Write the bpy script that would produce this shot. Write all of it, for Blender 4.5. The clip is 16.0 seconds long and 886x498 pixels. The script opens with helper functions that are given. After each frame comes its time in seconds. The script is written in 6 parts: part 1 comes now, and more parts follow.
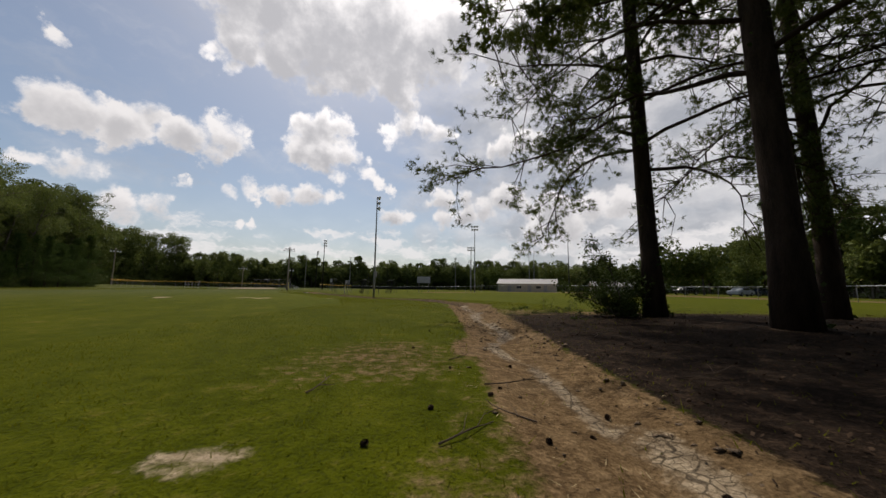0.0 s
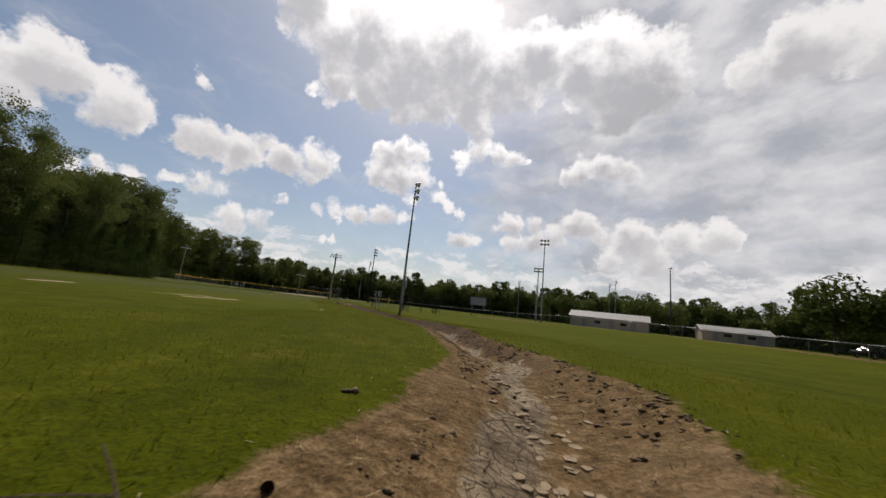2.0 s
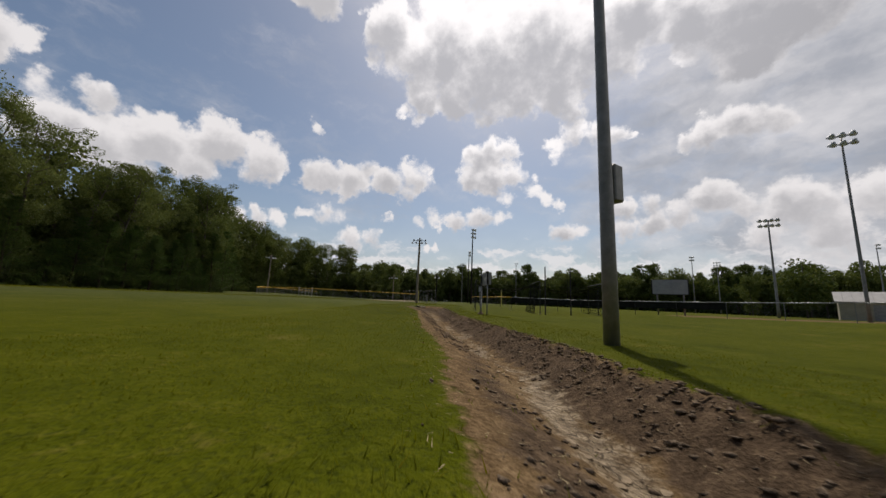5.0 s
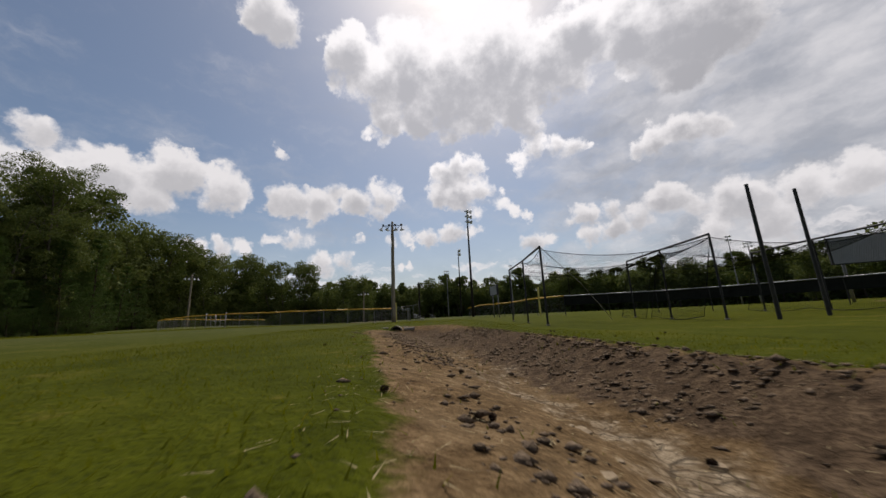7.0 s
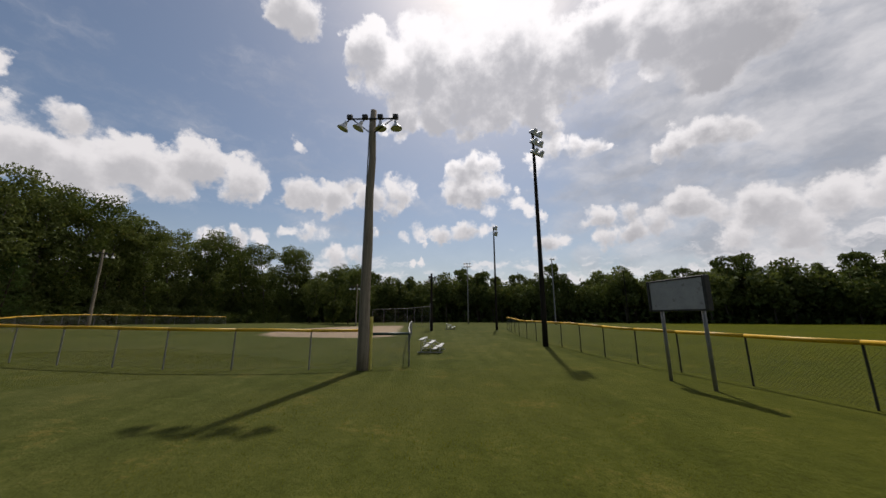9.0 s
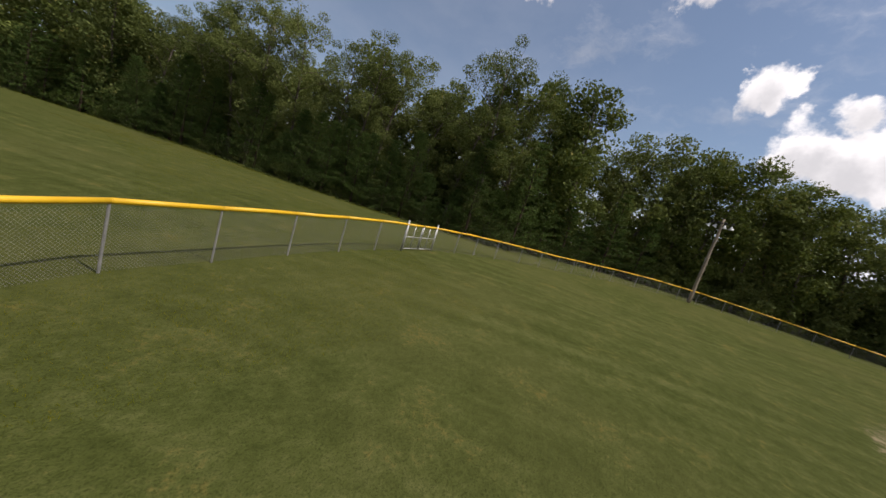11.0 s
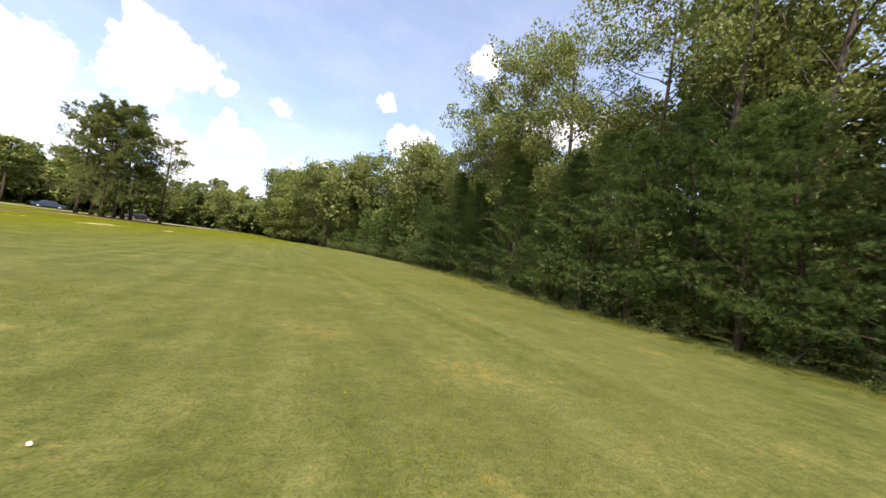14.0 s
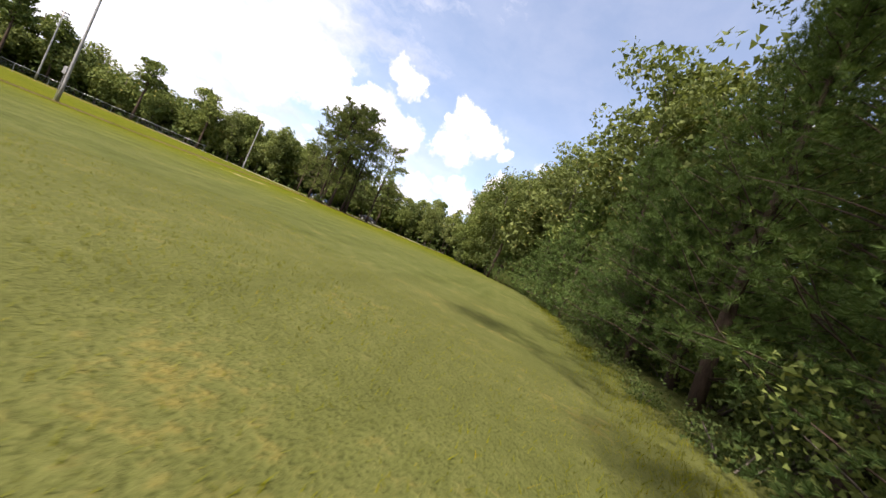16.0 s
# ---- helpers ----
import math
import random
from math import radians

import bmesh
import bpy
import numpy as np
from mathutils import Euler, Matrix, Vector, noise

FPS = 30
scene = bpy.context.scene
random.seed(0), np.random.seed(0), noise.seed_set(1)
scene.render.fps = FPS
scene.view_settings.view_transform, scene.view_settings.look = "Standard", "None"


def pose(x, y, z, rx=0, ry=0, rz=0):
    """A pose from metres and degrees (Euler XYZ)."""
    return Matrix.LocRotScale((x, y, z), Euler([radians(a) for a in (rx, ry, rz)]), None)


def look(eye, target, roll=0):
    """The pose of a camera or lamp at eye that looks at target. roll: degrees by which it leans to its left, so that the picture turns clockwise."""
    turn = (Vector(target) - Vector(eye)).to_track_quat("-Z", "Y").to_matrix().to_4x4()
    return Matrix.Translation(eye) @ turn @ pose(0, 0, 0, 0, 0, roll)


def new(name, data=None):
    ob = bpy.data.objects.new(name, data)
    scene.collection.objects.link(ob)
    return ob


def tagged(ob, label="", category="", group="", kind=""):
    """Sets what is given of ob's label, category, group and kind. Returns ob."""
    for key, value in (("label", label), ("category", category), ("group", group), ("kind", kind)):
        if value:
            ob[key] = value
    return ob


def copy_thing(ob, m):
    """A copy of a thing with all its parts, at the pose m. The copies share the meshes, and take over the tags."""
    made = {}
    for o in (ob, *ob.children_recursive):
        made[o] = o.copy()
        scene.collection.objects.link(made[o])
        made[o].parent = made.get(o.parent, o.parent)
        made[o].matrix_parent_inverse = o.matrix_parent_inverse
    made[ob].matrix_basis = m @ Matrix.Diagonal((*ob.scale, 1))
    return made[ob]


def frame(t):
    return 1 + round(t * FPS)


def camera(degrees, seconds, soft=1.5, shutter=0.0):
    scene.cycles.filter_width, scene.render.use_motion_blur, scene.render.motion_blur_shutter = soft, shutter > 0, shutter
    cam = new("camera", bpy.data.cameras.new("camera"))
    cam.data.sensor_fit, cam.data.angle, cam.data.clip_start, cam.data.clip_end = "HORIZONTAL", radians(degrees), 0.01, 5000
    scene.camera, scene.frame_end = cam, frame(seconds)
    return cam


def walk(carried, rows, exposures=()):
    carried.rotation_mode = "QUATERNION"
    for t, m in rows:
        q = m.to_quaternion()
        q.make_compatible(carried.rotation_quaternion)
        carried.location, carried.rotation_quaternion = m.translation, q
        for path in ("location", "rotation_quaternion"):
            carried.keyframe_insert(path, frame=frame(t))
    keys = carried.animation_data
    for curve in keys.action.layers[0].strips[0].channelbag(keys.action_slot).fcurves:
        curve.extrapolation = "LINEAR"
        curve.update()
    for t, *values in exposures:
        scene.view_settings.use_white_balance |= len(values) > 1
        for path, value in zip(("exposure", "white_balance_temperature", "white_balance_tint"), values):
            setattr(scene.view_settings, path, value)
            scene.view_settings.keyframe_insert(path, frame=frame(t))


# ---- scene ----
import itertools

# ---- camera and its flight ----
cam = camera(107.0, 16.0, soft=1.5, shutter=0.05)
# seconds, place, then yaw, pitch and roll in degrees
PATH = [
    (0, -0.71, 2.07, 0.70, -0.6, 6.8, 0.8),
    (0.5, -0.40, 4.30, 0.70, -1.6, 7.4, 0.8),
    (1, -0.13, 6.92, 0.56, -1.9, 10.4, 0.4),
    (1.5, 0.25, 10.20, 0.52, -1.0, 10.6, 0.5),
    (2, 0.24, 12.87, 0.51, 11.1, 10.2, 6.3),
    (2.5, -0.09, 16.63, 0.58, 24.7, 8.7, 10.2),
    (3, -0.93, 20.19, 0.64, 31.2, 8.7, 8.4),
    (3.5, -2.01, 23.51, 0.69, 29.9, 8.7, 6.7),
    (4, -3.95, 26.73, 0.65, 29.7, 8.8, 6.5),
    (4.2, -4.66, 28.34, 0.45, 30.0, 8.6, 6.2),
    (6.3, -14.03, 43.12, -0.08, 23.6, 10.6, -4.4),
    (6.5, -14.86, 44.58, -0.15, 23.5, 11.4, -4.4),
    (7, -16.93, 48.21, -0.11, 24.1, 12.0, -2.7),
    (7.5, -19.14, 52.05, 0.26, 24.9, 11.2, 1.3),
    (8, -21.32, 56.31, 0.74, 26.2, 10.7, 2.0),
    (8.5, -23.68, 60.55, 1.15, 26.4, 10.8, 0.4),
    (9, -26.14, 64.75, 1.48, 26.3, 11.6, -0.1),
    (9.5, -28.59, 68.73, 1.99, 24.7, 10.3, 0.7),
    (9.8, -30.14, 71.19, 2.12, 27.1, 10.1, 4.5),
    (10, -31.25, 72.82, 2.14, 41.0, 7.8, 17.0),
    (10.2, -32.44, 74.32, 2.17, 60.5, 2.6, 17.6),
    (10.4, -33.65, 75.63, 2.27, 80.0, -1.6, 18.4),
    (10.6, -34.86, 76.60, 2.38, 98.0, -4.6, 18.6),
    (10.9, -36.65, 77.47, 2.58, 117.5, -7.2, 18.0),
    (11.4, -39.51, 77.61, 2.93, 141.0, -9.6, 15.6),
    (11.9, -42.08, 76.44, 3.22, 157.5, -11.2, 13.4),
    (12.3, -43.81, 74.82, 3.36, 167.0, -12.0, 12.7),
    (12.5, -44.53, 73.96, 3.42, 169.3, -12.9, 16.3),
    (13, -46.70, 70.28, 3.08, 168.6, -11.4, 17.7),
    (13.5, -48.44, 65.81, 2.33, 175.0, -7.9, 9.9),
    (14, -50.10, 61.10, 1.38, 180.2, 1.2, 7.9),
    (14.5, -51.42, 55.78, 0.86, 196.6, 6.2, 7.7),
    (15, -52.04, 50.09, 0.82, 208.7, 4.9, 16.7),
    (15.5, -51.80, 44.61, 0.90, 218.4, 0.7, 22.1),
    (16, -50.66, 38.95, 0.82, 219.7, 0.3, 23.3),
]


def heading(x, y, z, yaw, pitch, roll):
    a, b = radians(yaw), radians(pitch)
    way = Vector((-math.sin(a) * math.cos(b), math.cos(a) * math.cos(b), math.sin(b)))
    eye = Vector((x, y, z))
    return look(eye, eye + 2 * way, roll)


walk(cam, [(t, heading(*row)) for t, *row in PATH],
     exposures=[(0, 0.0, 6600, 14), (4, -0.05, 6600, 14), (6.3, -0.12, 6500, 15), (9.5, -0.12, 6500, 15), (10.2, -0.12, 6500, 15), (12.3, 1.65, 6700, 20), (12.9, 1.75, 6700, 20), (13.5, 1.92, 6700, 20), (14.5, 1.8, 6700, 20), (16, 1.72, 6700, 20)])

# ---- sun, sky and clouds ----
SUN_AZ, SUN_EL = -15.0, 57.0        # degrees clockwise from +y, and above the horizon
CLOUDS = {  # degrees: clockwise from +y, above the horizon, radius
    "fair_small": [(-87.4, 24.2, 2.5), (-84.1, 24.9, 1.3), (-82.6, 21.4, 1.5), (-77.5, 22.3, 1.8), (-49.4, 13.5, 1.7), (-51.9, 13.4, 1.1), (-46.7, 13.5, 1.1), (-38.4, 13.7, 0.9), (-54.9, 44.2, 3.3), (-52.1, 26.2, 0.8)],
    "west_heap": [(-81.2, 17.4, 3.1), (-76.4, 17.0, 3.6), (-71.7, 19.5, 3.7), (-65.7, 21.8, 3.2), (-59.8, 19.9, 3.1), (-68.4, 17.5, 2.9), (-72.9, 15.0, 1.9), (-58.0, 18.2, 1.6)],
    "mid_heap": [(-52.5, 19.5, 1.8), (-49.5, 19.5, 2.6), (-45.3, 19.6, 2.9), (-42.7, 22.2, 1.6), (-39.3, 20.5, 2.3), (-34.6, 21.7, 2.7), (-35.6, 18.7, 1.7), (-46.7, 17.4, 1.4)],
    "low_west": [(-62.9, 10.5, 1.8), (-58.5, 11.5, 1.6), (-55.1, 11.8, 1.1), (-44.4, 9.7, 2.0), (-41.4, 10.6, 1.7), (-45.9, 9.3, 1.3), (-30.2, 9.6, 1.0), (-32.2, 9.3, 0.7)],
    "centre_heap": [(-23.2, 24.7, 2.2), (-20.3, 25.7, 2.3), (-17.3, 26.1, 1.9), (-24.0, 21.9, 2.5), (-20.4, 21.5, 2.9), (-17.2, 22.2, 2.3), (-13.5, 21.6, 1.1)],
    "centre_low": [(-17.8, 18.0, 1.3), (-13.7, 18.8, 1.5), (-11.4, 17.5, 1.3), (-9.2, 16.5, 0.9)],
    "long_low": [(-33.4, 13.2, 1.1), (-29.9, 14.7, 1.5), (-26.0, 14.4, 1.8), (-22.5, 14.9, 1.9), (-19.3, 14.5, 1.3), (-17.4, 15.0, 0.9)],
    "upper_mid": [(-9.9, 26.1, 1.4), (-6.7, 27.6, 2.0), (-2.4, 27.2, 1.8), (0.3, 26.1, 1.8), (2.5, 25.2, 0.8)],
    "sun_bank": [(-41.7, 42.5, 3.7), (-42.6, 38.0, 1.5), (-35.6, 39.2, 4.4), (-33.9, 34.1, 3.2), (-37.9, 30.9, 1.0), (-34.7, 29.9, 1.4), (-28.9, 41.0, 6.0), (-27.5, 34.1, 3.2), (-21.0, 39.2, 6.8)],
    "sun_bank_east": [(-11.8, 40.8, 7.0), (-15.9, 33.2, 3.2), (-9.1, 34.6, 3.7), (-1.6, 38.8, 5.4), (3.4, 41.3, 4.1), (2.4, 34.6, 1.8), (-20.5, 32.4, 2.5), (-7.0, 31.8, 2.3)],
    "east_dark": [(10.3, 38.9, 3.9), (15.1, 38.7, 5.5), (20.2, 37.4, 5.0), (23.0, 34.2, 2.4), (17.1, 33.1, 3.6), (18.4, 30.1, 1.2), (9.3, 33.6, 1.3)],
    "east_mid": [(9.4, 23.9, 1.6), (12.0, 24.6, 2.3), (15.1, 24.6, 2.4), (17.7, 22.8, 1.6), (33.9, 33.1, 2.4), (39.8, 34.0, 3.8), (45.8, 32.0, 3.8)],
    "east_low": [(-8.4, 12.2, 1.7), (-6.1, 12.6, 1.3), (-0.4, 15.3, 2.1), (3.7, 15.8, 1.7), (1.0, 11.6, 1.9), (4.7, 12.5, 1.9), (8.5, 13.8, 2.2)],
    "east_low_far": [(12.4, 15.3, 2.4), (15.0, 13.9, 1.8), (20.2, 13.8, 2.8), (25.4, 13.3, 2.7), (30.0, 13.4, 2.4), (22.4, 10.1, 2.7), (16.6, 10.3, 2.2)],
    "east_haze": [(26.7, 20.1, 5.7), (34.7, 22.6, 6.0), (34.7, 15.1, 5.0), (7.8, 8.7, 3.0), (14.6, 6.2, 3.0), (-2.3, 8.4, 2.2)],
    "north_east": [(54.9, 9.5, 5.5), (69.2, 11.4, 5.7), (40.8, 13.3, 3.4), (82.1, 16.5, 5.8)],
    "south_bank": [(77.7, 4.8, 5.1), (70.2, 9.0, 5.8), (81.9, 13.0, 4.8), (93.2, 15.4, 4.1), (104.5, 14.5, 5.0), (112.4, 16.4, 4.2), (120.4, 15.8, 3.7), (126.0, 15.3, 2.8), (106.0, 19.6, 3.7)],
    "south_bank_low": [(117.1, 11.8, 3.0), (124.2, 12.0, 3.2), (129.9, 12.6, 2.9), (134.4, 13.2, 2.3), (97.8, 19.8, 4.2), (87.3, 17.3, 4.2)],
    "south_tower": [(134.2, 23.3, 1.8), (136.5, 22.0, 2.5), (133.4, 19.4, 2.2), (139.6, 19.8, 2.8), (135.4, 16.7, 2.8), (132.0, 16.6, 1.8), (143.7, 18.4, 1.1)],
    "south_low": [(144.5, 14.5, 1.1), (145.0, 12.2, 2.0), (148.0, 11.8, 1.8), (138.1, 10.2, 2.2), (134.3, 10.2, 1.5), (141.3, 8.6, 2.0), (131.1, 8.1, 2.0)],
    "south_bits": [(122.4, 23.6, 2.0), (125.1, 22.7, 1.7)],
    "west_south": [(171.4, 17.8, 2.7), (174.9, 19.4, 1.6), (173.2, 12.4, 2.6), (171.0, 12.8, 1.5), (179.8, 15.4, 0.7), (159.2, 9.8, 2.8), (154.8, 9.5, 1.7), (162.9, 9.4, 2.2)],
    "west_heap_back": [(-172.6, 17.5, 1.8), (-169.6, 20.1, 2.5), (-166.4, 22.5, 3.0), (-161.9, 21.9, 3.0), (-157.4, 22.2, 2.7), (-98.6, 38.3, 5.4), (-121.5, 34.2, 2.9)],
    "west_small": [(-177.2, 31.1, 2.3), (166.9, 23.5, 1.5), (171.9, 18.2, 2.5), (150.6, 18.5, 1.4), (124.2, 22.1, 2.1)],
}
VEILS = ("east_haze", "north_east", "south_bank_low")


def toward(az, el):
    a, e = radians(az), radians(el)
    return Vector((math.sin(a) * math.cos(e), math.cos(a) * math.cos(e), math.sin(e)))


class Nodes:
    """A node tree, with short calls to add to it."""

    def __init__(self, tree):
        self.tree = tree
        tree.nodes.clear()

    def add(self, kind, inputs=(), **settings):
        n = self.tree.nodes.new(kind)
        if "operation" in settings:
            n.operation = settings["operation"]
        if "data_type" in settings:
            n.data_type = settings["data_type"]
        if "blend_type" in settings:
            n.blend_type = settings["blend_type"]
        if "attribute_name" in settings:
            n.attribute_name = settings["attribute_name"]
        if settings.get("use_clamp"):
            n.use_clamp = True
        for k, v in dict(inputs).items():
            if isinstance(v, bpy.types.NodeSocket):
                self.tree.links.new(v, n.inputs[k])
            else:
                n.inputs[k].default_value = v
        return n

    def math(self, op, a, b=0.0, c=0.0, clamp=False):
        return self.add("ShaderNodeMath", {0: a, 1: b, 2: c}, operation=op, use_clamp=clamp).outputs[0]

    def vec(self, op, a, b=(0, 0, 0), out="Vector"):
        return self.add("ShaderNodeVectorMath", {0: a, 1: b}, operation=op).outputs[out]

    def noise(self, vector, scale, detail=4.0, rough=0.55, out="Fac"):
        return self.add("ShaderNodeTexNoise", {"Vector": vector, "Scale": scale, "Detail": detail, "Roughness": rough}).outputs[out]

    def steps(self, value, low, high, a=0.0, b=1.0):
        n = self.add("ShaderNodeMapRange")
        n.interpolation_type = "SMOOTHSTEP"
        for k, v in (("Value", value), ("From Min", low), ("From Max", high), ("To Min", a), ("To Max", b)):
            if isinstance(v, bpy.types.NodeSocket):
                self.tree.links.new(v, n.inputs[k])
            else:
                n.inputs[k].default_value = v
        return n.outputs[0]

    def mix(self, fac, a, b):
        return self.add("ShaderNodeMix", {0: fac, 6: a, 7: b}, data_type="RGBA").outputs[2]

    def shade(self, fac, *stops):
        n = self.add("ShaderNodeValToRGB", {0: fac})
        ramp = n.color_ramp
        while len(ramp.elements) < len(stops):
            ramp.elements.new(0.5)
        for e, (at, colour) in zip(ramp.elements, stops):
            e.position, e.color = at, (*colour, 1)
        return n.outputs[0]


def build_world():
    world = bpy.data.worlds.new("sky")
    world.use_nodes = True
    scene.world = world
    g = Nodes(world.node_tree)
    way = g.vec("NORMALIZE", g.add("ShaderNodeTexCoord").outputs["Generated"])
    sky = g.add("ShaderNodeTexSky")
    sky.sky_type, sky.sun_disc = "NISHITA", False
    sky.sun_elevation, sky.sun_rotation = radians(SUN_EL), radians(SUN_AZ)
    sky.air_density, sky.dust_density, sky.ozone_density = 1.0, 1.6, 1.0
    # ragged edges: the direction is nudged by three sizes of noise
    half = (0.5, 0.5, 0.5)
    broad = g.vec("MULTIPLY", g.vec("SUBTRACT", g.noise(way, 7.0, 2.0, 0.5, "Color"), half), (0.10, 0.10, 0.07))
    mid = g.vec("MULTIPLY", g.vec("SUBTRACT", g.noise(way, 24.0, 3.0, 0.55, "Color"), half), (0.055, 0.055, 0.045))
    fine = g.vec("MULTIPLY", g.vec("SUBTRACT", g.noise(way, 80.0, 4.0, 0.6, "Color"), half), (0.016, 0.016, 0.016))
    loose = g.vec("NORMALIZE", g.vec("ADD", way, g.vec("ADD", broad, mid)))
    bent = g.vec("NORMALIZE", g.vec("ADD", loose, fine))

    def heap(names, where, least=0.0, sink=0.0, swell=1.15):
        """How deep in a cloud a direction is: over 0 inside, more in the larger ones."""
        best = None
        for name in names:
            for az, el, r in CLOUDS[name]:
                if r < least:
                    continue
                deep = min(1.3, max(0.55, r / 2.6))
                rr = 2.0 * deep / radians(r * swell) ** 2
                d = g.vec("DOT_PRODUCT", where, tuple(toward(az, el - sink * r)), "Value")
                f = g.math("MULTIPLY_ADD", d, rr, deep - rr)
                best = f if best is None else g.math("SMOOTH_MAX", best, f, 0.7)
        return best

    solid_ones = [n for n in CLOUDS if n not in VEILS]
    body = heap(solid_ones, bent)
    under = heap(solid_ones, loose, 1.6, 0.55, 1.05)
    veil = heap(VEILS, loose)
    lumps = g.noise(way, 34.0, 9.0, 0.66)
    soft = g.noise(way, 9.0, 5.0, 0.55)
    thick = g.math("ADD", body, g.math("ADD", g.math("MULTIPLY_ADD", lumps, 1.5, -0.78), g.math("MULTIPLY_ADD", soft, 1.0, -0.5)))
    cover = g.steps(thick, -0.1, g.math("MULTIPLY_ADD", g.noise(way, 16.0, 3.0, 0.5), 1.6, -0.2))
    # tops catch the light, undersides are greyer; the great bank before the sun is grey within bright rims
    facing = g.steps(g.vec("DOT_PRODUCT", way, tuple(toward(SUN_AZ + 10, 42)), "Value"), 0.72, 0.96)
    sunward = g.steps(g.vec("DOT_PRODUCT", way, tuple(toward(SUN_AZ, 20)), "Value"), -0.6, 0.5)
    billow = g.noise(g.vec("ADD", way, (0, 0, 0.012)), 30.0, 7.0, 0.6)
    core = g.steps(g.math("ADD", g.math("MULTIPLY", under, 0.8), g.math("ADD", g.math("MULTIPLY_ADD", billow, 1.0, -0.55), g.math("MULTIPLY_ADD", soft, 1.5, -0.75))), -0.25, 1.0)
    grey = g.math("MULTIPLY", core, g.math("MULTIPLY_ADD", facing, 0.26, 0.56))
    glow = g.steps(g.vec("DOT_PRODUCT", way, tuple(toward(SUN_AZ + 2, 47)), "Value"), 0.80, 0.985)
    bright = g.mix(sunward, (0.46, 0.465, 0.475, 1), (0.84, 0.835, 0.825, 1))
    dull = g.mix(sunward, (0.22, 0.23, 0.25, 1), (0.30, 0.312, 0.335, 1))
    lit = g.vec("MULTIPLY", g.mix(grey, bright, dull), g.add("ShaderNodeCombineXYZ", {i: g.math("MULTIPLY_ADD", glow, 0.30, 1.0) for i in range(3)}).outputs[0])
    white = lit
    # thin high cloud, most of it to the east
    east = g.steps(g.vec("DOT_PRODUCT", way, tuple(toward(58, 22)), "Value"), 0.35, 0.92)
    wisps = g.noise(g.vec("MULTIPLY", g.vec("ADD", way, mid), (1.0, 1.0, 2.6)), 5.0, 8.0, 0.62)
    sheet = g.math("MULTIPLY_ADD", east, 1.25, g.math("MULTIPLY_ADD", wisps, 2.2, -1.05))
    haze = g.math("MAXIMUM", g.math("MULTIPLY", g.steps(sheet, -0.1, 1.3), 0.9), g.math("MULTIPLY", g.steps(g.math("ADD", veil, g.math("MULTIPLY_ADD", soft, 2.2, -0.8)), -0.6, 1.0), 0.5))
    height = g.add("ShaderNodeSeparateXYZ", {0: way}).outputs[2]
    low = g.steps(height, 0.0, 0.3, 0.35, 0.0)
    # far banks of cloud just over the horizon
    rows = g.noise(g.vec("MULTIPLY", g.vec("ADD", way, mid), (1.0, 1.0, 3.2)), 11.0, 7.0, 0.58)
    band = g.math("MULTIPLY_ADD", g.math("ABSOLUTE", g.math("SUBTRACT", height, 0.11)), -7.0, 0.42)
    distant = g.math("MULTIPLY", g.steps(g.math("ADD", g.math("MULTIPLY_ADD", rows, 2.6, -1.45), band), 0.0, 0.5), 0.72)
    cover = g.math("MAXIMUM", cover, distant)
    blue = g.add("ShaderNodeMix", {0: 1.0, 6: sky.outputs[0], 7: (0.084, 0.087, 0.084, 1)}, data_type="RGBA", blend_type="MULTIPLY").outputs[2]
    folds = g.steps(g.noise(g.vec("ADD", g.vec("MULTIPLY", way, (1.0, 1.0, 2.0)), mid), 6.0, 5.0, 0.55), 0.28, 0.74)
    film = g.mix(folds, g.mix(sunward, (0.24, 0.27, 0.32, 1), (0.40, 0.425, 0.46, 1)), g.mix(sunward, (0.37, 0.38, 0.40, 1), (0.78, 0.78, 0.775, 1)))
    air = g.mix(g.math("MAXIMUM", g.math("MAXIMUM", haze, low), g.math("MULTIPLY_ADD", sunward, -0.22, 0.22)), blue, film)
    colour = g.mix(cover, air, white)
    back = g.add("ShaderNodeBackground", {"Color": colour, "Strength": 1.0})
    g.add("ShaderNodeOutputWorld", {"Surface": back.outputs[0]})


build_world()
sun = new("sun", bpy.data.lights.new("sun", "SUN"))
sun.data.energy, sun.data.angle, sun.data.color = 3.4, radians(1.2), (1.0, 0.95, 0.86)
sun.matrix_world = look(toward(SUN_AZ, SUN_EL) * 300, (0, 0, 0))


# ---- materials ----
def material(name, rough=0.8, metal=0.0):
    m = bpy.data.materials.new(name)
    m.use_nodes = True
    g = Nodes(m.node_tree)
    bsdf = g.add("ShaderNodeBsdfPrincipled", {"Roughness": rough, "Metallic": metal})
    out = g.add("ShaderNodeOutputMaterial", {"Surface": bsdf.outputs[0]})
    return m, g, bsdf, out


def relief(g, bsdf, height, strength, distance=0.02):
    b = g.add("ShaderNodeBump", {"Height": height, "Strength": strength, "Distance": distance})
    g.tree.links.new(b.outputs[0], bsdf.inputs["Normal"])


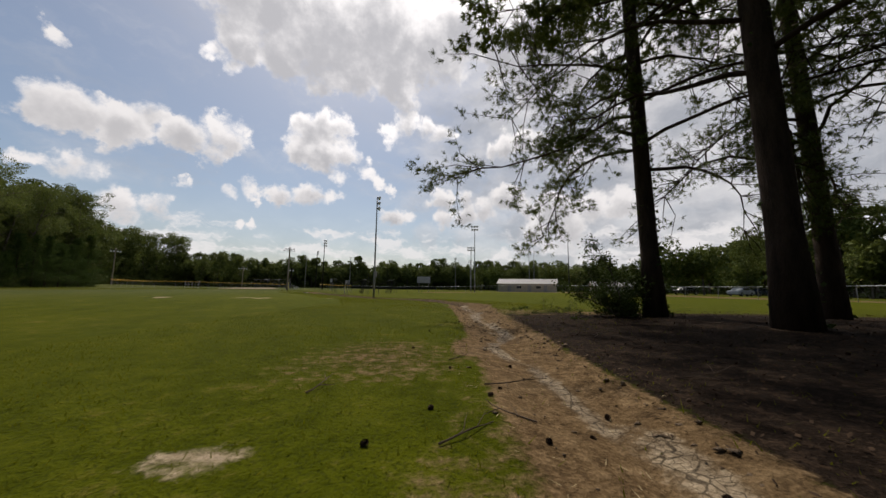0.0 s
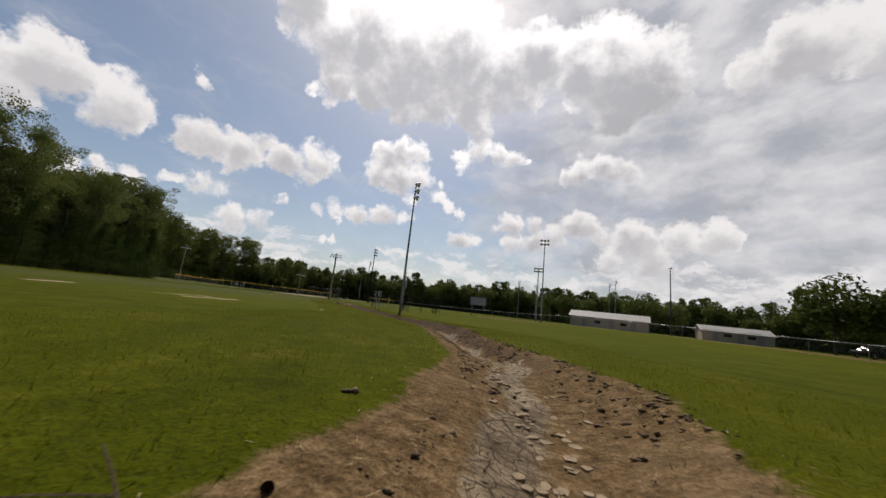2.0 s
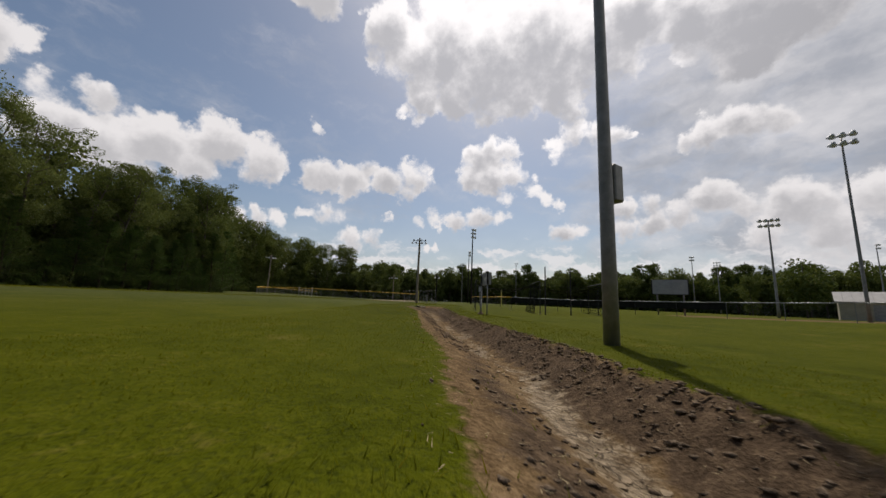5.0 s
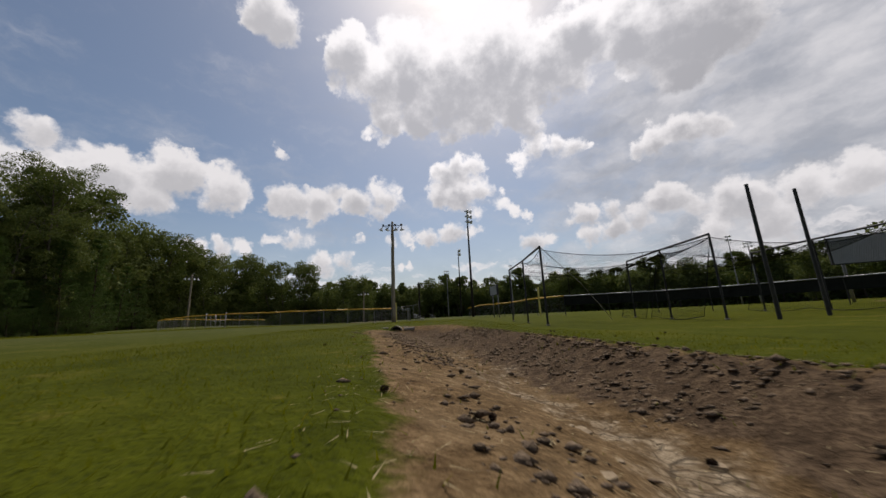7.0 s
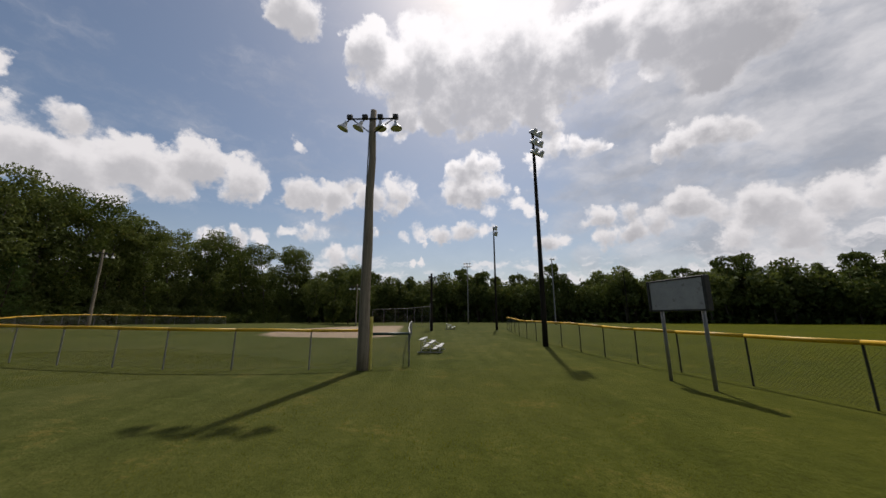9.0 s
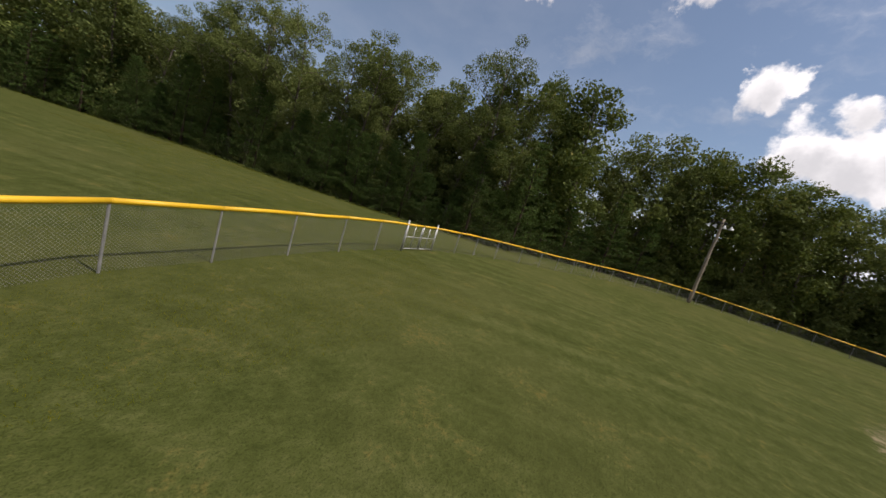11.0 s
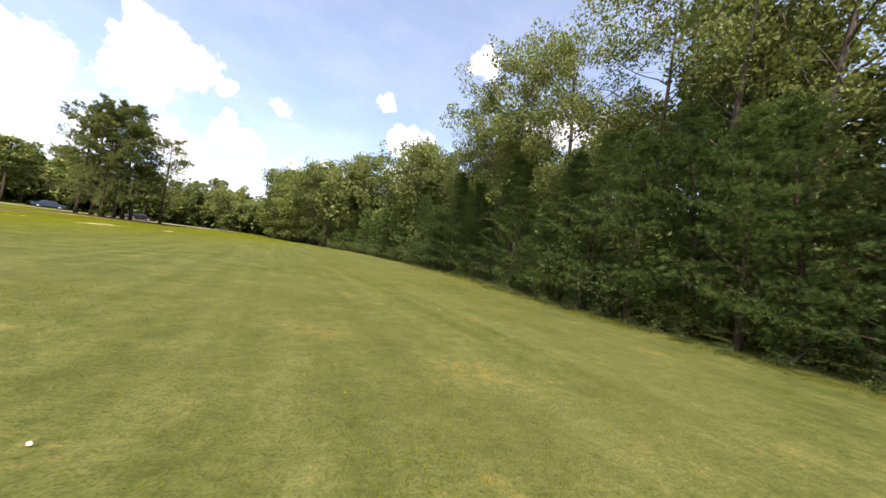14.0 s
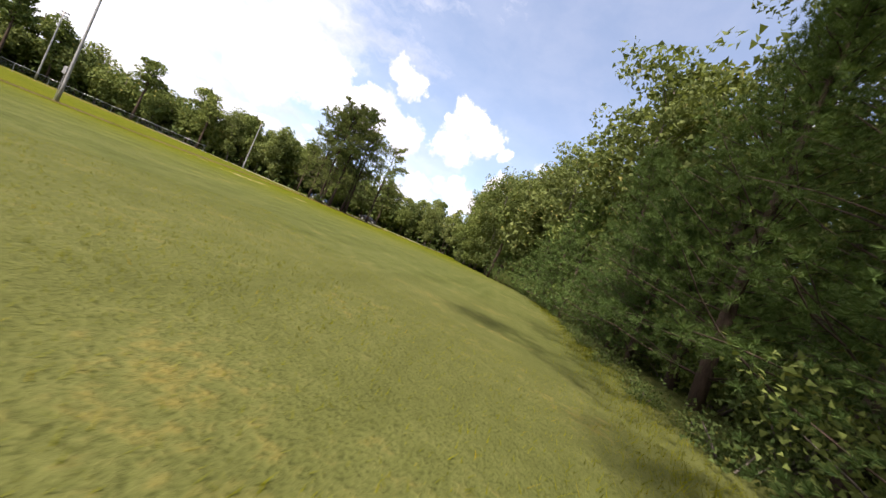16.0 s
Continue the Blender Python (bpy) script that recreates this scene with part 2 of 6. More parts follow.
def plain(name, dark, light, scale=6.0, rough=0.7, metal=0.0, bump=0.2, stretch=(1, 1, 1), specks=None):
    """Two tones in two sizes of noise, with fine relief."""
    m, g, bsdf, _ = material(name, rough, metal)
    at = g.vec("MULTIPLY", g.add("ShaderNodeTexCoord").outputs["Object"], stretch)
    a, b = g.noise(at, scale, 5.0, 0.6), g.noise(at, scale * 9, 3.0, 0.6)
    f = g.math("MULTIPLY_ADD", g.math("ADD", a, g.math("MULTIPLY", b, 0.6)), 1.7, -0.85, clamp=True)
    c = g.mix(f, (*dark, 1), (*light, 1))
    if specks:
        c = g.mix(g.steps(g.noise(at, scale * 3, 4.0, 0.7), 0.58, 0.72), c, (*specks, 1))
    if rough > 0.8:
        bsdf.inputs["Specular IOR Level"].default_value = 0.12
    g.tree.links.new(c, bsdf.inputs["Base Color"])
    g.tree.links.new(g.math("MULTIPLY_ADD", b, 0.3, rough - 0.15, clamp=True), bsdf.inputs["Roughness"])
    relief(g, bsdf, b, bump)
    return m


def leafy(name, dark, light, through_leaf=0.35, rough=0.6):
    """Leaves: each its own tone, and light that shows through them."""
    m, g, bsdf, out = material(name, rough)
    island = g.add("ShaderNodeNewGeometry").outputs["Random Per Island"]
    tree = g.add("ShaderNodeObjectInfo").outputs["Random"]
    f = g.math("MULTIPLY_ADD", tree, 0.5, g.math("MULTIPLY", island, 0.6), clamp=True)
    c = g.mix(f, (*dark, 1), (*light, 1))
    c = g.mix(g.steps(island, 0.955, 0.985), c, (light[0] * 1.35, light[1] * 1.05, light[2], 1))
    g.tree.links.new(c, bsdf.inputs["Base Color"])
    bsdf.inputs["Specular IOR Level"].default_value = 0.05
    shine = g.add("ShaderNodeBsdfTranslucent", {"Color": g.mix(0.5, c, (light[0] * 1.3, light[1] * 1.35, light[2] * 0.6, 1))})
    both = g.add("ShaderNodeMixShader", {0: through_leaf, 1: bsdf.outputs[0], 2: shine.outputs[0]})
    g.tree.links.new(both.outputs[0], out.inputs["Surface"])
    return m


def ground_material():
    m, g, bsdf, _ = material("ground_cover", 0.9)
    at = g.add("ShaderNodeNewGeometry").outputs["Position"]
    big, mid, small = g.noise(at, 0.09, 4.0, 0.6), g.noise(at, 0.8, 5.0, 0.62), g.noise(at, 9.0, 5.0, 0.7)
    tiny = g.noise(at, 46.0, 3.0, 0.7)
    # mowing streaks run along the flight line
    along = g.vec("MULTIPLY", g.add("ShaderNodeVectorRotate", {"Vector": at, "Angle": radians(-28)}).outputs[0], (1.6, 0.05, 0))
    streak = g.noise(along, 1.0, 3.0, 0.55)
    patch = g.noise(at, 3.2, 4.0, 0.65)
    tone = g.math("ADD", g.math("MULTIPLY_ADD", mid, 0.45, g.math("MULTIPLY", patch, 0.30)), g.math("ADD", g.math("MULTIPLY", small, 0.45), g.math("MULTIPLY", streak, 0.40)))
    grass = g.shade(g.math("MULTIPLY_ADD", tone, 1.75, -0.88), (0.0, (0.030, 0.037, 0.0008)), (0.5, (0.078, 0.087, 0.0018)), (1.0, (0.142, 0.142, 0.009)))
    grass = g.mix(g.math("MULTIPLY", g.steps(big, 0.42, 0.66), 0.55), grass, (0.112, 0.114, 0.003, 1))
    # towards the wood the turf is painted paler and greyer, as front-lit grass looks
    east_west = g.add("ShaderNodeSeparateXYZ", {0: at}).outputs[0]
    pale = g.shade(g.math("MULTIPLY_ADD", tone, 1.75, -0.88), (0.0, (0.036, 0.045, 0.010)), (0.5, (0.083, 0.093, 0.027)), (1.0, (0.156, 0.156, 0.060)))
    pale = g.mix(g.math("MULTIPLY", g.steps(big, 0.42, 0.66), 0.45), pale, (0.124, 0.120, 0.044, 1))
    grass = g.mix(g.steps(g.math("MULTIPLY_ADD", mid, 6.0, east_west), -8.0, -38.0), grass, pale)
    grass = g.add("ShaderNodeMix", {0: 1.0, 6: grass, 7: (0.76, 0.79, 0.70, 1)}, data_type="RGBA", blend_type="MULTIPLY").outputs[2]
    dry = g.math("MULTIPLY", g.steps(g.math("MULTIPLY_ADD", small, 0.5, g.math("MULTIPLY", mid, 0.6)), 0.60, 0.74), 0.6)
    grass = g.mix(dry, grass, (0.15, 0.115, 0.028, 1))
    grass = g.mix(g.math("MULTIPLY", g.steps(tiny, 0.52, 0.35), 0.5), grass, (0.018, 0.026, 0.005, 1))
    def mask(name, low=0.35, high=0.65, rag=0.8):
        v = g.add("ShaderNodeAttribute", attribute_name=name).outputs["Fac"]
        edge = g.math("ADD", g.math("MULTIPLY_ADD", mid, rag * 0.6, -rag * 0.3), g.math("MULTIPLY_ADD", small, rag, -rag * 0.5))
        # noise acts at the rims only
        rim = g.math("MULTIPLY", edge, g.math("MULTIPLY", g.steps(v, 0.0, 0.25), 1.0))
        return g.steps(g.math("ADD", v, rim), low, high)
    soil = g.shade(g.math("MULTIPLY_ADD", g.math("ADD", small, g.math("MULTIPLY", tiny, 0.7)), 1.5, -0.8),
                   (0.0, (0.026, 0.016, 0.008)), (0.45, (0.125, 0.080, 0.038)), (1.0, (0.30, 0.205, 0.110)))
    soil = g.mix(g.math("MULTIPLY", g.steps(mid, 0.5, 0.7), 0.4), soil, (0.24, 0.17, 0.095, 1))
    mud = g.shade(g.math("MULTIPLY_ADD", g.math("ADD", small, mid), 1.6, -1.1),
                  (0.0, (0.060, 0.043, 0.027)), (0.5, (0.205, 0.155, 0.098)), (1.0, (0.46, 0.365, 0.24)))
    # drying cracks, at two sizes
    for scale, wide in ((9.0, 0.055), (23.0, 0.05)):
        split = g.add("ShaderNodeTexVoronoi", {"Vector": g.vec("ADD", at, g.vec("MULTIPLY", g.noise(at, 5.0, 2.0, 0.5, "Color"), (0.12, 0.12, 0.0))), "Scale": scale})
        split.feature = "DISTANCE_TO_EDGE"
        mud = g.mix(g.steps(split.outputs["Distance"], wide, wide * 0.25, 0.0, 0.8), mud, (0.030, 0.021, 0.013, 1))
    # fallen needles, their tone sunk towards black to paint in the canopy's shade
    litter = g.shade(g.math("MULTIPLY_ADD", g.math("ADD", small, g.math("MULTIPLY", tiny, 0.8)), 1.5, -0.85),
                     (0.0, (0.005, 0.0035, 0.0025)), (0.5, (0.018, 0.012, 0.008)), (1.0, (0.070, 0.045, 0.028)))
    bank = g.shade(g.math("MULTIPLY_ADD", g.math("ADD", small, g.math("MULTIPLY", tiny, 0.7)), 1.5, -0.8),
                   (0.0, (0.022, 0.015, 0.009)), (0.5, (0.082, 0.055, 0.033)), (1.0, (0.19, 0.132, 0.080)))
    sand = g.shade(g.math("ADD", small, g.math("MULTIPLY_ADD", tiny, 0.5, -0.25)), (0.2, (0.27, 0.20, 0.125)), (0.8, (0.47, 0.375, 0.255)))
    clay = g.shade(g.math("ADD", small, g.math("MULTIPLY_ADD", mid, 0.5, -0.25)), (0.2, (0.23, 0.175, 0.12)), (0.8, (0.37, 0.29, 0.205)))
    road = g.shade(small, (0.2, (0.14, 0.132, 0.12)), (0.8, (0.30, 0.285, 0.26)))
    colour = grass
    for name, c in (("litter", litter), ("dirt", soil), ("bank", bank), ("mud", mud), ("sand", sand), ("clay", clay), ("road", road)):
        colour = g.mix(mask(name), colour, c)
    g.tree.links.new(colour, bsdf.inputs["Base Color"])
    wet = mask("mud")
    g.tree.links.new(g.math("MULTIPLY_ADD", wet, -0.35, 0.92), bsdf.inputs["Roughness"])
    bsdf.inputs["Specular IOR Level"].default_value = 0.03
    relief(g, bsdf, g.math("ADD", g.math("MULTIPLY", tiny, 0.45), small), 0.75, 0.06)
    return m


M = {}
M["ground"] = ground_material()
M["bark_pine"] = plain("pine_bark", (0.018, 0.013, 0.010), (0.080, 0.055, 0.040), 5.0, 0.95, bump=0.9, stretch=(1.6, 1.6, 0.35))
M["bark_grey"] = plain("grey_bark", (0.045, 0.037, 0.030), (0.16, 0.138, 0.112), 4.0, 0.95, bump=0.7, stretch=(1.5, 1.5, 0.3))
M["pole_wood"] = plain("weathered_pole_wood", (0.14, 0.115, 0.085), (0.40, 0.34, 0.26), 7.0, 0.9, bump=0.8, stretch=(3.0, 3.0, 0.12), specks=(0.06, 0.045, 0.03))
M["pole_dark"] = plain("tarred_pole_wood", (0.010, 0.009, 0.008), (0.035, 0.028, 0.022), 6.0, 0.85, bump=0.5, stretch=(3, 3, 0.15))
M["steel"] = plain("galvanised_steel", (0.28, 0.28, 0.27), (0.50, 0.50, 0.49), 9.0, 0.5, 0.7, bump=0.1)
M["steel_dull"] = plain("dull_grey_steel", (0.17, 0.17, 0.165), (0.33, 0.32, 0.31), 5.0, 0.6, 0.5, bump=0.15)
M["steel_dark"] = plain("dark_painted_steel", (0.014, 0.014, 0.014), (0.05, 0.047, 0.043), 8.0, 0.6, 0.2, bump=0.15)
M["lamp_metal"] = plain("lamp_aluminium", (0.45, 0.45, 0.44), (0.68, 0.68, 0.67), 6.0, 0.5, 0.1, bump=0.1)
M["yellow"] = plain("yellow_vinyl", (0.56, 0.32, 0.008), (0.72, 0.43, 0.014), 3.0, 0.5, bump=0.1, specks=(0.48, 0.29, 0.012))
M["yellow_pale"] = plain("faded_yellow_pipe", (0.55, 0.48, 0.09), (0.74, 0.66, 0.18), 5.0, 0.5, bump=0.1)
M["green_dark"] = plain("dark_green_vinyl", (0.008, 0.024, 0.018), (0.018, 0.050, 0.036), 4.0, 0.45, bump=0.1)
M["screen"] = plain("black_wind_screen", (0.010, 0.011, 0.010), (0.026, 0.027, 0.024), 3.0, 0.9, bump=0.2)
M["net"] = plain("black_netting", (0.012, 0.012, 0.012), (0.04, 0.04, 0.04), 5.0, 0.9, bump=0.0)
M["aluminium"] = plain("bleacher_aluminium", (0.36, 0.36, 0.355), (0.52, 0.52, 0.51), 5.0, 0.45, 0.35, bump=0.08)
M["panel_grey"] = plain("scoreboard_panel", (0.26, 0.265, 0.27), (0.40, 0.40, 0.40), 2.5, 0.6, bump=0.1, specks=(0.20, 0.19, 0.18))
M["panel_white"] = plain("torn_white_sheet", (0.55, 0.55, 0.54), (0.78, 0.78, 0.77), 4.0, 0.6, bump=0.1)
M["concrete"] = plain("broken_concrete", (0.21, 0.185, 0.15), (0.47, 0.43, 0.37), 6.0, 0.9, bump=0.6)
M["black_plastic"] = plain("black_plastic", (0.010, 0.010, 0.011), (0.03, 0.03, 0.03), 6.0, 0.6, bump=0.2)
# near-black, so that the shade inside openings is painted on
M["hollow_shade"] = plain("painted_hollow_shade", (0.006, 0.005, 0.005), (0.018, 0.016, 0.014), 5.0, 0.9, bump=0.2)
M["wall_metal"] = plain("cream_metal_wall", (0.27, 0.24, 0.175), (0.38, 0.34, 0.255), 2.0, 0.6, bump=0.1)
M["roof_metal"] = plain("pale_metal_roof", (0.20, 0.19, 0.175), (0.30, 0.29, 0.27), 1.5, 0.65, 0.1, bump=0.1)
M["cone"] = plain("pine_cone_brown", (0.016, 0.010, 0.007), (0.065, 0.040, 0.025), 40.0, 0.9, bump=0.5)
M["twig"] = plain("dead_twig", (0.045, 0.030, 0.020), (0.16, 0.12, 0.085), 20.0, 0.9, bump=0.4)
M["clod"] = plain("mud_clods", (0.042, 0.030, 0.020), (0.24, 0.175, 0.115), 9.0, 0.95, bump=0.7)
M["straw"] = plain("dry_straw", (0.20, 0.15, 0.075), (0.46, 0.38, 0.22), 12.0, 0.9, bump=0.2)
M["paper"] = plain("pale_litter_paper", (0.60, 0.60, 0.58), (0.80, 0.80, 0.78), 8.0, 0.7, bump=0.2)
M["glass_dark"] = plain("car_glass", (0.010, 0.012, 0.014), (0.02, 0.022, 0.026), 2.0, 0.12, bump=0.0)
M["rubber"] = plain("tyre_rubber", (0.012, 0.012, 0.012), (0.03, 0.03, 0.03), 9.0, 0.9, bump=0.2)
M["car_blue"] = plain("dark_blue_car_paint", (0.02, 0.03, 0.06), (0.03, 0.045, 0.085), 1.0, 0.25, bump=0.0)
M["car_white"] = plain("white_car_paint", (0.50, 0.50, 0.50), (0.60, 0.60, 0.60), 1.0, 0.35, bump=0.0)
M["car_black"] = plain("black_car_paint", (0.010, 0.010, 0.011), (0.018, 0.018, 0.02), 1.0, 0.25, bump=0.0)
M["blade"] = leafy("grass_blades", (0.042, 0.052, 0.002), (0.125, 0.128, 0.007), 0.4, 0.9)
M["leaf_oak"] = leafy("hardwood_leaves", (0.040, 0.060, 0.018), (0.160, 0.185, 0.060), 0.28)
# deep green leaves; for undergrowth the wood's shade is put into the colour
M["leaf_dark"] = leafy("deep_green_shaded_leaves", (0.022, 0.039, 0.011), (0.080, 0.105, 0.029), 0.14)
M["leaf_mid"] = leafy("olive_leaves", (0.036, 0.058, 0.014), (0.135, 0.160, 0.043), 0.2)
M["leaf_bright"] = leafy("bright_green_leaves", (0.055, 0.095, 0.014), (0.14, 0.185, 0.03), 0.35)
M["needle"] = leafy("pine_needles", (0.038, 0.062, 0.016), (0.140, 0.165, 0.044), 0.12)
M["needle_young"] = leafy("young_pine_needles", (0.022, 0.046, 0.013), (0.085, 0.128, 0.034), 0.18)


# ---- building helpers ----
class Shape:
    """Points and faces of one mesh, gathered and then linked as one object."""

    def __init__(self):
        self.v, self.f, self.n = [], [], 0

    def add(self, verts, faces):
        self.v.append(np.asarray(verts, float).reshape(-1, 3))
        self.f += [tuple(i + self.n for i in f) for f in faces]
        self.n += len(self.v[-1])
        return self

    def tube(self, path, radii, sides=8, caps=True):
        p = np.asarray(path, float)
        r = np.broadcast_to(np.asarray(radii, float), (len(p),))
        t = np.gradient(p, axis=0)
        t /= np.linalg.norm(t, axis=1, keepdims=True) + 1e-9
        up = np.array([0.0, 0.0, 1.0]) if abs(t[0][2]) < 0.9 else np.array([1.0, 0.0, 0.0])
        a = np.cross(t, up)
        a /= np.linalg.norm(a, axis=1, keepdims=True) + 1e-9
        b = np.cross(t, a)
        k = np.arange(sides) * 2 * np.pi / sides
        ring = p[:, None] + r[:, None, None] * (np.cos(k)[None, :, None] * a[:, None] + np.sin(k)[None, :, None] * b[:, None])
        faces = [(i * sides + j, i * sides + (j + 1) % sides, (i + 1) * sides + (j + 1) % sides, (i + 1) * sides + j)
                 for i in range(len(p) - 1) for j in range(sides)]
        if caps:
            faces += [tuple(range(sides))[::-1], tuple((len(p) - 1) * sides + j for j in range(sides))]
        return self.add(ring.reshape(-1, 3), faces)

    def box(self, centre, size, m=None, bevel=0.0):
        x, y, z = (s / 2 for s in size)
        c = min(bevel, x, y, z)
        pts = []
        for sx, sy, sz in itertools.product((-1, 1), repeat=3):
            pts += [(sx * (x - c), sy * (y - c), sz * z), (sx * (x - c), sy * y, sz * (z - c)), (sx * x, sy * (y - c), sz * (z - c))] if c else [(sx * x, sy * y, sz * z)]
        if c:
            bm = bmesh.new()
            for q in pts:
                bm.verts.new(q)
            bmesh.ops.convex_hull(bm, input=bm.verts[:])
            bm.verts.index_update()
            v = np.array([q.co[:] for q in bm.verts])
            f = [tuple(q.index for q in face.verts) for face in bm.faces]
            bm.free()
        else:
            v = np.array(pts)
            f = [(0, 1, 3, 2), (4, 6, 7, 5), (0, 4, 5, 1), (2, 3, 7, 6), (0, 2, 6, 4), (1, 5, 7, 3)]
        if m is not None:
            v = np.array([(m @ Vector(q))[:] for q in v])
        return self.add(v + np.asarray(centre, float), f)

    def spin(self, profile, sides=12, at=(0, 0, 0), m=None):
        """A profile of (radius, height) turned about z."""
        k = np.arange(sides) * 2 * np.pi / sides
        v = np.array([(r * math.cos(a), r * math.sin(a), h) for r, h in profile for a in k])
        if m is not None:
            v = np.array([(m @ Vector(q))[:] for q in v])
        f = [(i * sides + j, i * sides + (j + 1) % sides, (i + 1) * sides + (j + 1) % sides, (i + 1) * sides + j)
             for i in range(len(profile) - 1) for j in range(sides)]
        return self.add(v + np.asarray(at, float), f)

    def mesh(self, name, mat, smooth=False):
        me = bpy.data.meshes.new(name)
        me.from_pydata(np.concatenate(self.v).tolist() if self.v else [], [], self.f)
        me.materials.append(mat)
        if smooth:
            me.polygons.foreach_set("use_smooth", [True] * len(me.polygons))
        me.update()
        return me


def part(name, shape, mat, parent, label="", smooth=False):
    ob = new(name, shape.mesh(name, mat, smooth))
    ob.parent = parent
    if label:
        ob["label"] = label
    return ob


def thing(name, at, label, category, group="", turn=0.0):
    ob = new(name)
    ob.empty_display_size = 0.2
    ob.matrix_world = pose(*at, 0, 0, turn)
    return tagged(ob, label, category, group)


def solid(name, shape, mat, at, label, category, group="", turn=0.0, smooth=False, kind=""):
    ob = new(name, shape.mesh(name, mat, smooth))
    ob.matrix_world = pose(*at, 0, 0, turn)
    return tagged(ob, label, category, group, kind)


# ---- the lie of the land ----
LEVELS = np.array([(5, 8, .05), (0, 0, -.1), (-8.3, 40, -.4), (-15.9, 58.9, -.55), (-23.7, 58.6, -.3), (-33.4, 73.5, -.25), (-29.5, 82.6, 0),
                   (-24.6, 76.6, -.25), (-50, 69, .1), (-42, 71, -.1), (-37, 101, .15), (9.7, 6, .1), (37, 12, .1), (-60, 85, -.3), (-78, 81, .5),
                   (-55, 40, 0), (20, 60, .2), (-30, 20, -.1)])
DITCH = np.array([(0.1, -14, .35), (0.1, -6, .35), (.12, 0, .4), (.15, 3, .5), (.22, 6.5, .58), (.27, 9, .55), (.32, 11.3, .62), (.4, 13.5, .72), (.5, 15.6, .85), (.25, 17.2, .68), (-.3, 19, .58), (-1.25, 22.5, .68),
                  (-2.4, 26, .9), (-3.4, 28, .95), (-4.5, 30.4, .85), (-5.5, 32, .75), (-7.2, 34.8, .72), (-9.4, 38.5, .8), (-12.9, 43.5, .78), (-14.9, 46.5, .78), (-17.9, 51.4, 1.0), (-21.5, 56.4, 1.4), (-22.6, 58.1, 1.2)])
DITCH_RUN = ([-14, 0, 4.2, 10.8, 16.5, 19.2, 30, 38.5, 46.5, 51.6, 56.5, 58.1], [0, .105, .21, .316, .42, .474, .579, .737, .84, .89, .947, 1])


def lie(x, y):
    """Height of the land before the ditch is cut."""
    x, y = np.asarray(x, float), np.asarray(y, float)
    w = 1.0 / ((x[..., None] - LEVELS[:, 0]) ** 2 + (y[..., None] - LEVELS[:, 1]) ** 2 + 25) ** 1.5
    return (w * LEVELS[:, 2]).sum(-1) / w.sum(-1)


def ditch_at(x, y):
    """Distance across the ditch in half widths (left is negative), and how far along it, from 0 to 1."""
    x, y = np.asarray(x, float), np.asarray(y, float)
    best, side, along = np.full(x.shape, 1e9), np.zeros(x.shape), np.zeros(x.shape)
    half = np.ones(x.shape)
    for i, (a, b) in enumerate(zip(DITCH[:-1], DITCH[1:])):
        d = b[:2] - a[:2]
        k = (((x - a[0]) * d[0] + (y - a[1]) * d[1]) / (d @ d)).clip(0, 1)
        ox, oy = x - a[0] - k * d[0], y - a[1] - k * d[1]
        far = np.hypot(ox, oy)
        nearer = far < best
        best = np.where(nearer, far, best)
        side = np.where(nearer, np.sign(d[1] * ox - d[0] * oy), side)
        along = np.where(nearer, np.interp(a[1] + k * d[1], *DITCH_RUN), along)
        half = np.where(nearer, a[2] + k * (b[2] - a[2]), half)
    return side * best / half, along


def bumps(x, y, scale, seed=0.0):
    """Cheap smooth noise from a few sines."""
    s = np.zeros(np.shape(x))
    for i in range(5):
        a = 1.3 + i * 2.4 + seed
        s += np.sin((x * math.cos(a) + y * math.sin(a)) * scale * (1 + 0.37 * i) + seed * 3 + i) / (1 + 0.5 * i)
    return s / 3


def land(x, y):
    z = lie(x, y)
    u, s = ditch_at(x, y)
    deep = np.interp(s, [0, 0.16, 0.26, 0.32, 0.47, 0.58, 0.84, 0.96, 1.0], [0.02, 0.05, 0.11, 0.16, 0.22, 0.30, 0.27, 0.28, 0.28])
    # steep on the right bank, a gentle slope with a shelf on the left
    cut = np.interp(u, [-1.15, -0.6, -0.15, 0.05, 0.35, 0.75, 1.05, 1.35], [0, 0.3, 0.75, 1.0, 0.95, 0.45, -0.12, 0])
    near = np.abs(u) < 1.5
    # the ditch ends in a low wall of earth at the drain
    past = (x + 23.1) * -0.648 + (y - 58.5) * 0.762
    cut = cut * np.interp(past, [0.22, 0.42], [1, 0])
    rough = (bumps(x, y, 7.0) * 0.022 + bumps(x, y, 17.0, 2.0) * 0.012) * np.interp(np.abs(u), [0, 1.0, 1.3], [1, 1, 0])
    z = z - np.where(near, deep * cut, 0) + rough
    z = z - 0.20 * np.exp(-(((x + 23.44) / 0.34) ** 2 + ((y - 58.28) / 0.34) ** 2))     # washed out before the drain
    # a low mound of needles and roots about the pines
    z = z + 0.16 * np.exp(-((x - 5.9) ** 2 + (y - 8.0) ** 2) / 9.0)
    return z + bumps(x, y, 0.35, 5.0) * 0.03


def on(x, y, dz=0.0):
    return float(land(np.array([x]), np.array([y]))[0]) + dz


